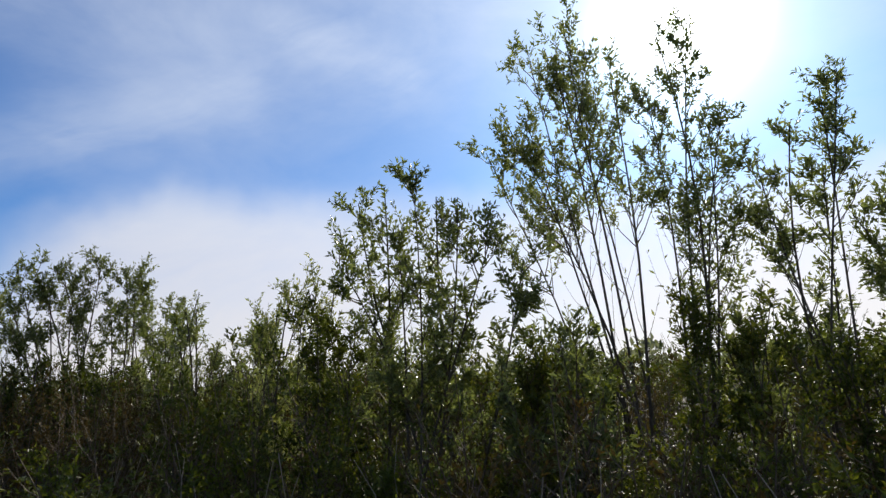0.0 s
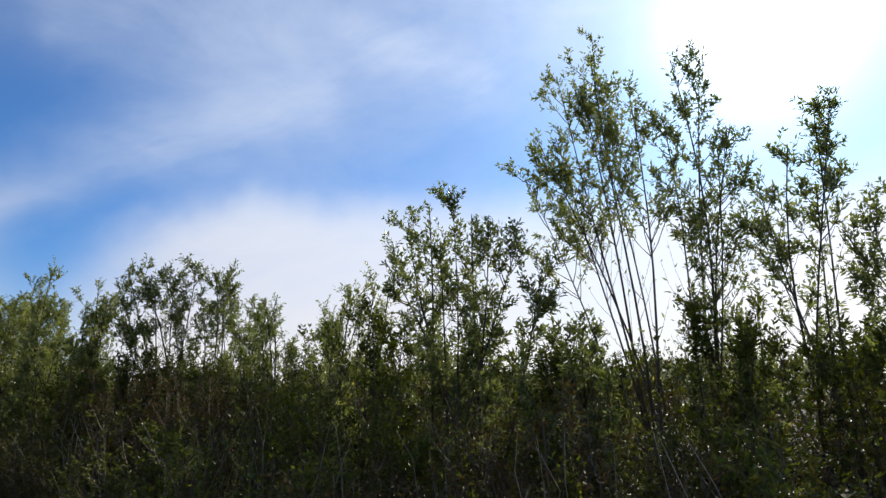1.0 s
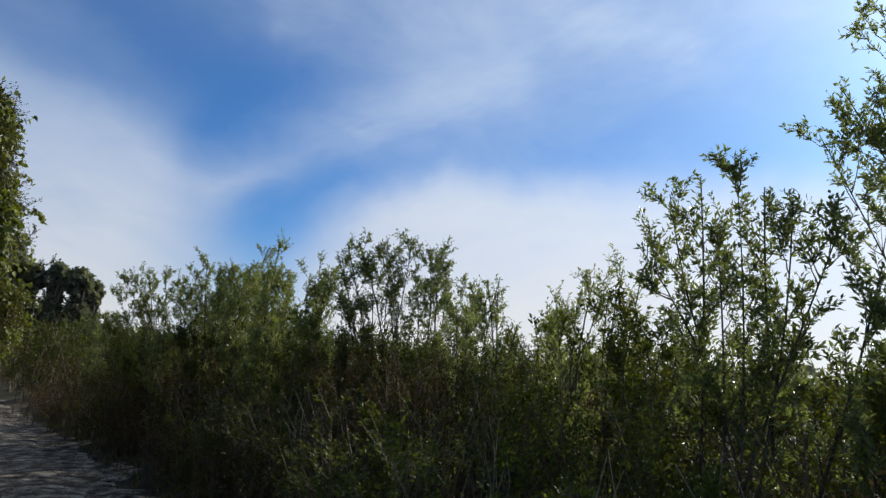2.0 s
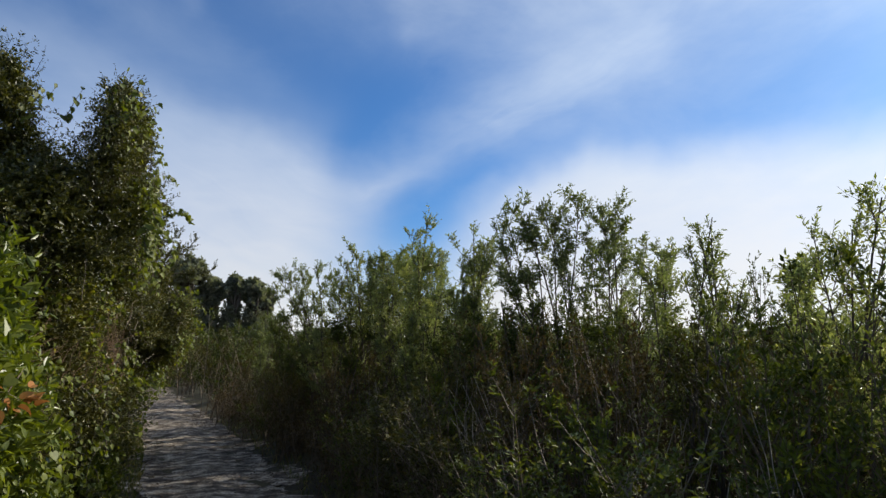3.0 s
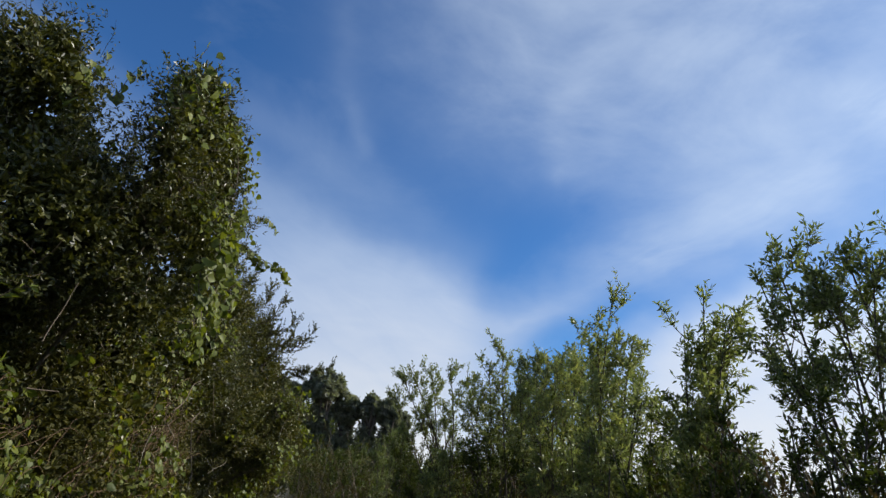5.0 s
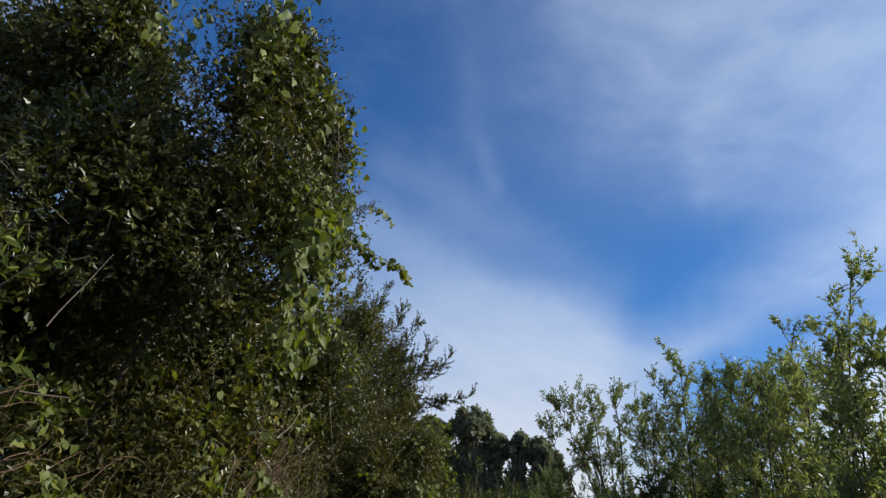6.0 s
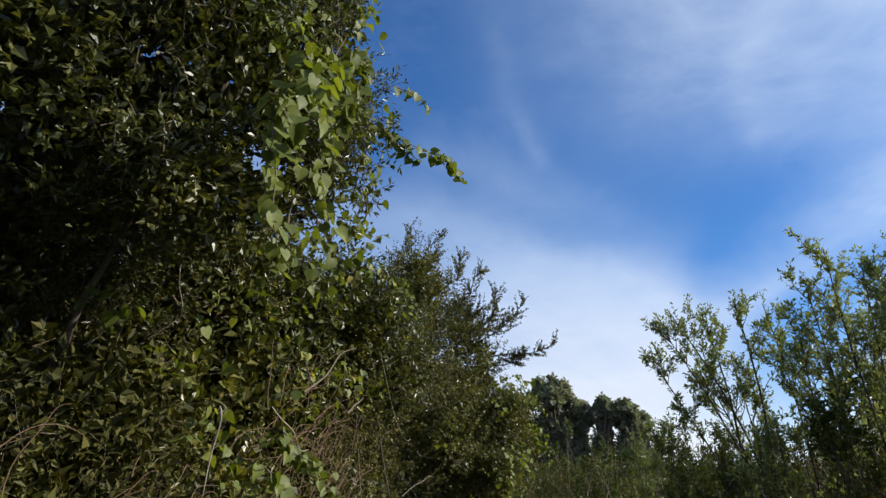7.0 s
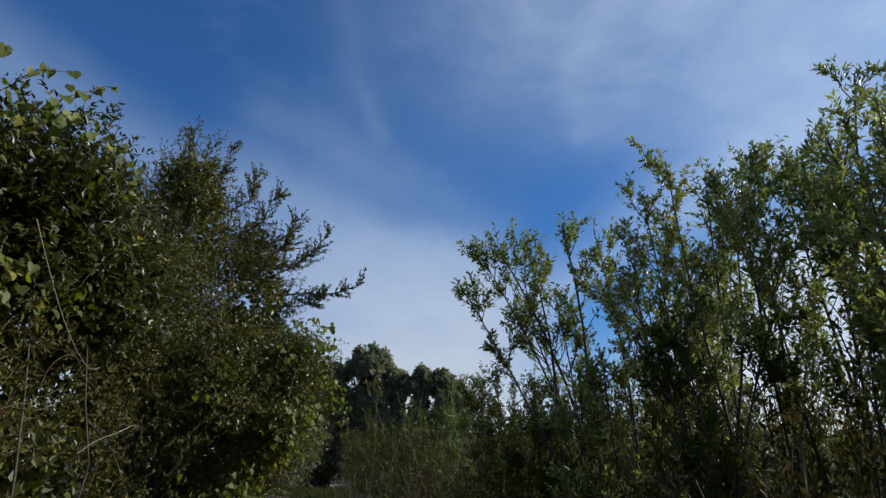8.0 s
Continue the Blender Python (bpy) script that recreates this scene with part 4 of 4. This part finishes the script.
def hang(rng, n, out):
    d = unit(rng.normal(size=(n, 3)) * 0.45 + np.array(out) * 0.30 + (0, 0, -0.8))
    nrm = unit(rng.normal(size=(n, 3)) * 0.62 + np.array(out) * 1.2 + (0, 0, 0.45))
    return d, nrm


def single_vine(name, canes, seed, gap, size, label):
    """A vine whose leaves are parts of their own."""
    rng = np.random.default_rng(seed)
    x, y, z = canes[0][0]
    root = thing(name, x, y, z, label, "vine", "wild vine shoots")
    lines = np.array([cane_line(rng, np.array(a) - (x, y, z), np.array(b) - (x, y, z), sag) for a, b, sag in canes])
    for i in range(len(lines)):
        part("cane", quads_mesh("cane", *tubes(lines[i:i + 1], radii_for(lines[i:i + 1], 0.004, 0.0015), 5), TWIG, True), root)
    for line in lines:
        ln = np.linalg.norm(np.diff(line, axis=0), axis=1).sum()
        n = max(3, int(ln / gap))
        p, _ = along(line[None], np.zeros(n, int), np.linspace(0.03, 0.99, n))
        d, nrm = hang(rng, n, (0.75, -0.45, 0.0))
        big = size * rng.uniform(0.65, 1.15, n) * np.linspace(1.0, 0.6, n)
        for i in range(n):
            s = np.cross(nrm[i], d[i])
            s /= np.linalg.norm(s)
            u = np.cross(d[i], s)
            ob = new("leaf", LEAF_MESH[int(rng.integers(3))])
            ob.parent = root
            m = Matrix((d[i], s, u)).transposed().to_4x4() @ Matrix.Diagonal((big[i], big[i], big[i], 1))
            m.translation = p[i] + rng.normal(size=3) * 0.012
            ob.matrix_basis = m


def heart_mesh(i):
    v = HEART.copy()
    v[:, 1] *= (1.0, 0.86, 1.08)[i]
    v[:, 2] *= (1.0, 1.8, 0.4)[i]
    return quads_mesh("leaf", v, HEART_FACES, GRAPE, True)


LEAF_MESH = [heart_mesh(i) for i in range(3)]
SHOOT_LABEL = "wild vine shoot with heart-shaped green leaves"
single_vine("vine_shoot", [((-1.12, 9.25, 3.44), (-0.70, 9.70, 3.34), -0.02), ((-0.80, 9.62, 3.38), (-0.64, 9.75, 3.24), -0.02), ((-1.0, 9.4, 3.42), (-0.86, 9.56, 3.30), 0.0)], 81, 0.018, 0.072, SHOOT_LABEL)
single_vine("vine_shoot", [((-1.02, 9.50, 3.80), (-0.86, 9.72, 3.72), -0.03)], 82, 0.04, 0.085, SHOOT_LABEL)
single_vine("vine_shoot", [((-1.30, 8.75, 4.15), (-1.05, 9.08, 4.45), -0.03), ((-1.30, 8.75, 4.15), (-1.12, 9.05, 4.28), -0.03)], 83, 0.06, 0.085, SHOOT_LABEL)
single_vine("vine_shoot", [((-1.35, 7.75, 3.9), (-1.19, 7.74, 4.36), 0.0), ((-1.3, 7.7, 3.8), (-0.86, 7.45, 3.92), -0.05), ((-1.25, 7.7, 3.9), (-1.02, 7.60, 4.2), -0.03), ((-1.7, 7.7, 3.8), (-1.55, 7.68, 4.12), 0.0)], 84, 0.05, 0.09, SHOOT_LABEL)
single_vine("vine_shoot", [((-2.1, 7.9, 3.8), (-1.78, 7.66, 4.10), -0.04), ((-2.2, 7.9, 3.8), (-1.9, 7.7, 4.05), -0.04)], 85, 0.07, 0.09, SHOOT_LABEL)
single_vine("hanging_vine", [((-1.00, 8.9, 3.6), (-0.84, 8.45, 2.70), 0.0), ((-1.0, 8.6, 3.4), (-0.76, 8.0, 2.42), 0.0), ((-0.95, 8.3, 3.1), (-0.70, 7.80, 2.45), 0.0), ((-1.05, 9.1, 3.7), (-0.90, 8.9, 2.95), 0.0), ((-0.95, 8.7, 3.2), (-0.86, 8.5, 2.35), 0.0), ((-0.95, 8.2, 2.9), (-0.82, 8.05, 2.2), 0.0)],
            86, 0.030, 0.088, "curtain of wild vine hanging beside the track")
single_vine("vine_shoot", [((-1.75, 10.8, 3.22), (-1.55, 11.05, 3.48), -0.04), ((-1.8, 10.5, 3.12), (-1.6, 10.7, 3.36), -0.04), ((-1.9, 10.2, 3.1), (-1.7, 10.4, 3.28), -0.04)], 87, 0.05, 0.085, SHOOT_LABEL)

single_vine("vine_shoot", [((-1.22, 8.95, 1.75), (-1.08, 9.28, 1.50), 0.0), ((-1.25, 8.9, 1.70), (-1.10, 9.12, 1.62), -0.03), ((-1.22, 8.85, 1.60), (-1.12, 9.02, 1.38), 0.0), ((-1.20, 9.05, 1.66), (-1.08, 9.22, 1.58), 0.0)], 88, 0.022, 0.060, "bright yellow-green wild vine shoot lit by the sun")


def vine_cover(name, label, lobes, seed, count, size, lo, hi, middle, face=-0.35, where=lambda p: p[:, 2] > 0):
    """Vine leaves spread over the outside of a mass of shrubs."""
    rng = np.random.default_rng(seed)
    p, d = shell(rng, lobes, 420)
    keep = (d[:, 0] > face) & (p[:, 2] > lo) & (p[:, 2] < hi) & out_of_hollows(p, (0, 0, 0)) & where(p)
    p, d = p[keep], d[keep]
    clump = np.array([noise.noise(Vector(q) * 2.6 + Vector((seed, 0, 0))) for q in p])
    order = np.argsort(-clump + rng.normal(size=len(p)) * 0.13)[:count]
    p, d = p[order] + d[order] * rng.uniform(0.0, 0.10, (len(order), 1)), d[order]
    n = len(p)
    dd, nrm = hang(rng, n, (0, 0, 0))
    way, face_way, big = unit(dd + d * 0.35), unit(nrm + d * 0.9), size * rng.uniform(0.5, 1.15, n)
    # the leaves along the part that the track passes nearest stand singly
    near = np.argsort(np.abs(p[:, 1] - middle) + np.abs(p[:, 0] + 1.0))[:300]
    rest = np.setdiff1d(np.arange(n), near)
    x, y, z = p[near].mean(0)
    root = thing(name, x, y, z, label, "vine", "wild vine over the hedge")
    centre = np.array((x, y, z))
    v, q = hearts(p[rest] - centre, way[rest], face_way[rest], big[rest])
    part("foliage", quads_mesh("foliage", v, q, GRAPE, True), root)["kind"] = "stuff"
    for i in near:
        s = np.cross(face_way[i], way[i])
        s /= np.linalg.norm(s)
        ob = new("leaf", LEAF_MESH[int(rng.integers(3))])
        ob.parent = root
        m = Matrix((way[i], s, np.cross(way[i], s))).transposed().to_4x4() @ Matrix.Diagonal((big[i], big[i], big[i], 1))
        m.translation = p[i] - centre
        ob.matrix_basis = m
    spots = p[near][rng.integers(0, len(near), 14)] - centre
    for k in range(0, 14, 2):
        line = cane_line(rng, spots[k], spots[k] + (spots[k + 1] - spots[k]) * 0.6, 0.02)[None]
        part("cane", quads_mesh("cane", *tubes(line, radii_for(line, 0.004, 0.002), 5), TWIG, True), root)


vine_cover("climbing_vine", "wild vine leaves climbing over the dark tree", VINE_LOBES, 91, 700, 0.046, 1.2, 4.4, 8.9, where=lambda p: (p[:, 0] > -1.7) & (p[:, 1] > 8.2) | (p[:, 2] > 3.5) & (p[:, 0] > -1.9))
HEDGE_LOBES = [(x, y, z * 0.62, r, 0.7, 0.80) for x, y, r, z in HEDGE_ROW[:5]] + [(x - 0.15, y + 0.2, z * 1.25, r * 0.8, 0.65, 0.75) for x, y, r, z in HEDGE_ROW[:5]] + [(-1.75, 10.9, 2.70, 0.48, 0.7, 0.54)]
vine_cover("creeping_vine", "wild vine leaves sprawling over the hedge", HEDGE_LOBES, 92, 2800, 0.050, 0.30, 3.7, 8.4)
vine_cover("creeping_vine", "broad vine leaves over the bush by the track", [(-1.50, 4.5, 0.95, 0.52, 0.57, 0.92), (-1.50, 5.0, 1.45, 0.44, 0.52, 0.74), (-1.5, 5.7, 1.0, 0.47, 0.52, 0.87)], 94, 420, 0.056, 0.1, 2.3, 4.7)


vine_cover("creeping_vine", "yellow-green vine leaves over the tree beside the track", [(-1.08, 14.5, 2.42, 0.40, 0.55, 0.50), (-0.96, 14.7, 2.02, 0.32, 0.5, 0.36), (-1.2, 14.1, 1.72, 0.40, 0.5, 0.45), (-1.55, 13.6, 1.5, 0.45, 0.6, 0.7)], 95, 700, 0.050, 0.6, 3.0, 14.2)


def bare_canes():
    """Pale dead canes that loop out of the hedge."""
    rng = np.random.default_rng(93)
    for i in range(9):
        y = rng.uniform(7.8, 11.0)
        a = (-1.25 + rng.normal() * 0.1, y, rng.uniform(0.9, 2.5))
        b = (-1.12 + rng.normal() * 0.08, y + rng.normal() * 0.3, a[2] + rng.uniform(-0.5, 0.3))
        line = cane_line(rng, (0, 0, 0), np.array(b) - a, rng.uniform(-0.12, 0.05))[None]
        ob = new("dead_cane", quads_mesh("dead_cane", *tubes(line, radii_for(line, 0.0026, 0.0012), 5), DRY, True))
        ob.location = a
        tagged(ob, "pale dry vine cane looping out of the hedge", "vine cane", "dead canes in the hedge")

    loops = (((-1.08, 8.27, 1.76), (-1.08, 8.25, 1.49), -0.02), ((-1.08, 8.6, 1.8), (-1.08, 8.94, 1.67), 0.03))
    for a, b, sag in loops:
        line = cane_line(rng, (0, 0, 0), np.array(b) - a, sag)[None]
        ob = new("dead_cane", quads_mesh("dead_cane", *tubes(line, radii_for(line, 0.0032, 0.0020), 5), DRY, True))
        ob.location = a
        tagged(ob, "long pale dry vine cane hanging over the hedge", "vine cane", "dead canes in the hedge")

    sticks = (((-1.25, 6.97, 2.02), (-1.30, 7.23, 2.39), 0.0045), ((-1.22, 9.13, 1.93), (-1.22, 9.70, 2.25), 0.009), ((-1.20, 9.61, 1.89), (-1.20, 9.82, 2.0), 0.010), ((-1.24, 6.95, 1.80), (-1.15, 7.07, 1.81), 0.006),
              ((-1.10, 8.61, 1.79), (-1.12, 8.62, 2.06), 0.0035), ((-1.12, 8.91, 2.03), (-1.12, 9.07, 1.80), 0.0035), ((-1.14, 9.3, 1.45), (-1.14, 9.55, 1.62), 0.005))
    for a, b, r in sticks:
        straight = np.linspace(0, 1, 12)[:, None] * (np.array(b) - a)
        line = (straight * 0.7 + cane_line(rng, (0, 0, 0), np.array(b) - a, rng.uniform(-0.02, 0.03)) * 0.3)[None]
        ob = new("dead_branch", quads_mesh("dead_branch", *tubes(line, radii_for(line, r * 0.6, r * 0.3), 6), TWIG, True))
        ob.location = a
        tagged(ob, "bare brown dead branch sticking out of the hedge", "dead branch", "dead branches in the hedge")


bare_canes()


def tangle(x, y, z, seed, count, size):
    """A tangle of fine brown dead twigs in the hedge."""
    rng = np.random.default_rng(seed)
    lines = []
    for _ in range(count):
        a = rng.normal(size=3) * (0.10, 0.42, 0.24) * size
        b = a + np.array((0.10, 0.34, 0.20)) * size * rng.uniform(0.5, 1.3) + rng.normal(size=3) * (0.10, 0.18, 0.14) * size
        lines.append(cane_line(rng, a, b, rng.uniform(-0.12, 0.06)))
    lines = np.array(lines)
    root = thing("twig_tangle", x, y, z, "tangle of fine brown dead twigs in the hedge", "dead twigs", "twig tangles in the hedge")
    part("twig", quads_mesh("twig", *tubes(lines, radii_for(lines, 0.0028, 0.0011), 4), DEAD, True), root)["kind"] = "stuff"


for i, (x, y, z) in enumerate(((-1.2, 9.35, 1.65), (-1.2, 9.8, 1.85), (-1.2, 9.9, 1.5), (-1.25, 10.3, 1.6), (-1.2, 9.5, 1.25), (-1.3, 7.3, 1.55), (-1.25, 8.5, 1.3))):
    tangle(x - 0.26, y, z, 300 + i, 22, 0.60)


# ---------------------------------------------------------------- far trees
def build_far():
    rng = np.random.default_rng(77)
    k = 0
    for x, y, r, h in ((-3.45, 47, 1.35, 8.45), (-5.9, 47, 1.6, 7.7), (-1.75, 47.5, 1.0, 6.9), (-0.3, 47, 0.85, 7.1), (1.15, 47, 0.95, 6.8), (2.0, 47.5, 0.7, 6.0), (-8.5, 44, 3.0, 9.0), (-13, 46, 3.5, 10)):
        lob = []
        for _ in range(26):
            a, b = rng.uniform(0, 2 * math.pi), rng.uniform(-0.9, 1.0)
            q = r * math.sqrt(max(0.0, 1 - b * b)) * rng.uniform(0.6, 0.95)
            k1 = rng.uniform(0.16, 0.36)
            lob.append((x + q * math.cos(a), y + q * math.sin(a), h - r * 0.82 * (1.0 - b) - r * 0.2, r * k1, r * k1, r * k1 * 0.8))
        lob += [(x, y, h * 0.30, r * 1.1, r * 0.9, h * 0.30), (x, y, h * 0.52, r * 0.95, r * 0.8, h * 0.26), (x, y, h - r * 1.1, r * 0.72, r * 0.7, r * 0.70)]
        lobed_tree("oak_tree", "dark evergreen oak in the distance beyond the track", x, y, lob, 700 + k, HAZED_OAK, 15, 8, 0.20, 0.11, 0.4, 0.14, "tree", fine=False, group="distant oaks")
        k += 1
    for x, y, r, h in ((-3.45, 19.3, 0.9, 3.6), (-3.6, 17.5, 1.0, 3.4), (-4.3, 22.5, 1.2, 3.6), (-5.2, 26.5, 1.5, 4.0), (-6.0, 31, 1.6, 4.4), (-7.2, 36, 1.8, 4.6), (-4.8, 19.5, 1.5, 4.5), (-6, 14, 1.6, 4.8), (-5.6, 10.5, 1.5, 4.5), (-5.2, 6, 1.4, 3.6), (-3.4, 2.6, 1.3, 2.6), (-3.0, -0.5, 1.2, 2.3), (-3.2, -3.6, 1.3, 2.6)):
        lob = [(x + rng.uniform(-0.5, 0.5) * r, y + rng.uniform(-0.5, 0.5) * r, h - r * rng.uniform(0.5, 1.2), r * 0.6, r * 0.65, r * 0.5) for _ in range(4)]
        lob.append((x, y, h * 0.38, r, r, h * 0.40))
        lobed_tree("hedge_tree", "leafy green shrub in the hedge along the track", x, y, lob, 760 + k, SMALL, 11, 7, 0.14, 0.066, 0.4, 0.05, "shrub", fine=False, group="hedge trees along the track")
        k += 1
    # a low dark line of woods all round the horizon
    lines, pieces = [], []
    n = 30000
    a = rng.uniform(0, 2 * np.pi, n)
    d = rng.uniform(95, 125, n)
    top = 5.2 + 1.6 * np.sin(a * 9) * np.sin(a * 23 + 1) + 1.0 * np.sin(a * 61)
    z = rng.uniform(0, 1, n) ** 0.7 * top
    p = np.stack([np.sin(a) * d, np.cos(a) * d, z], 1)
    v, q = leaf_faces(rng, p, unit(rng.normal(size=(n, 3)) + (0, 0, 0.6)), rng.uniform(0.9, 1.9, n), rng.uniform(0.5, 1.1, n), False, 1.5)
    tagged(new("far_woods", quads_mesh("far_woods", v, q, HAZED_OAK)), "low dark line of distant woods", "woods", kind="stuff")


build_far()


# ---------------------------------------------------------------- grass and small things on the ground
def grass(name, label, count, place, tall, seed):
    rng = np.random.default_rng(seed)
    p = np.array([place(rng) for _ in range(count)])
    p[:, 2] = [height(a, b) - 0.01 for a, b in p[:, :2]]
    d = unit(rng.normal(size=(count, 3)) * 0.32 + (0, 0, 1))
    v, q = leaf_faces(rng, p, d, tall * rng.uniform(0.4, 1.2, count), 0.008 * rng.uniform(0.7, 1.5, count) * (1 + tall), True, 1.5)
    tagged(new(name, quads_mesh(name, v, q, GRASS)), label, "grass", kind="stuff")


def verge(side, lo, hi, y0, y1):
    def place(rng):
        y = rng.uniform(y0, y1)
        y += 0.15 * math.sin(y * 17)
        return (float(track_x(y)) + side * (lo + (hi - lo) * rng.uniform() ** 1.5), y, 0.0)
    return place


grass("verge_grass", "green grass and weeds along the hedge side of the track", 2600, verge(-1, 0.84, 1.35, 3.5, 18), 0.13, 201)
grass("verge_grass", "thin dry grass along the thicket side of the track", 700, verge(1, 0.95, 1.4, 3.0, 18), 0.12, 202)
grass("far_grass", "bright sunlit grass where the track bends away", 9000, verge(1, -2.6, 1.4, 38, 47), 0.40, 203)


def scatter():
    rng = np.random.default_rng(204)
    n = 5200
    y = rng.uniform(1, 22, n)
    edge = rng.uniform(-1, 1, n)
    x = track_x(y) + 1.35 * np.sign(edge) * np.abs(edge) ** 0.6
    p = np.stack([x, y, [height(a, b) + 0.022 for a, b in zip(x, y)]], 1)
    d = rng.normal(size=(n, 3)) * (1, 1, 0.12)
    v, q = leaf_faces(rng, p, unit(d), rng.uniform(0.025, 0.06, n), rng.uniform(0.010, 0.022, n), False, 0.3)
    tagged(new("fallen_leaves", quads_mesh("fallen_leaves", v, q, LITTER)), "small brown fallen leaves littering the track", "leaves", kind="stuff")
    # a spray of withered leaves caught in the bush beside the track
    root = thing("withered_spray", -1.08, 4.8, 1.36, "spray of withered orange-brown leaves in the bush", "dead leaves")
    for i in range(13):
        a = rng.normal(size=3) * (0.06, 0.13, 0.06) + (0.05, -0.04, 0.0)
        ob = new("leaf", WITHERED)
        ob.parent = root
        ob.matrix_basis = Matrix.Translation(a) @ Euler(rng.uniform(-1.2, 1.2, 3)).to_matrix().to_4x4() @ Matrix.Diagonal((0.06, 0.06, 0.06, 1))
    line = cane_line(rng, (-0.35, 0.1, 0.0), (0.05, 0.0, 0.0), -0.03)[None]
    part("twig", quads_mesh("twig", *tubes(line, radii_for(line, 0.004, 0.002), 5), DRY, True), root)


WITHERED = quads_mesh("withered_leaf", HEART * (1.0, 0.7, 2.4), HEART_FACES, DRY_LEAF)
scatter()
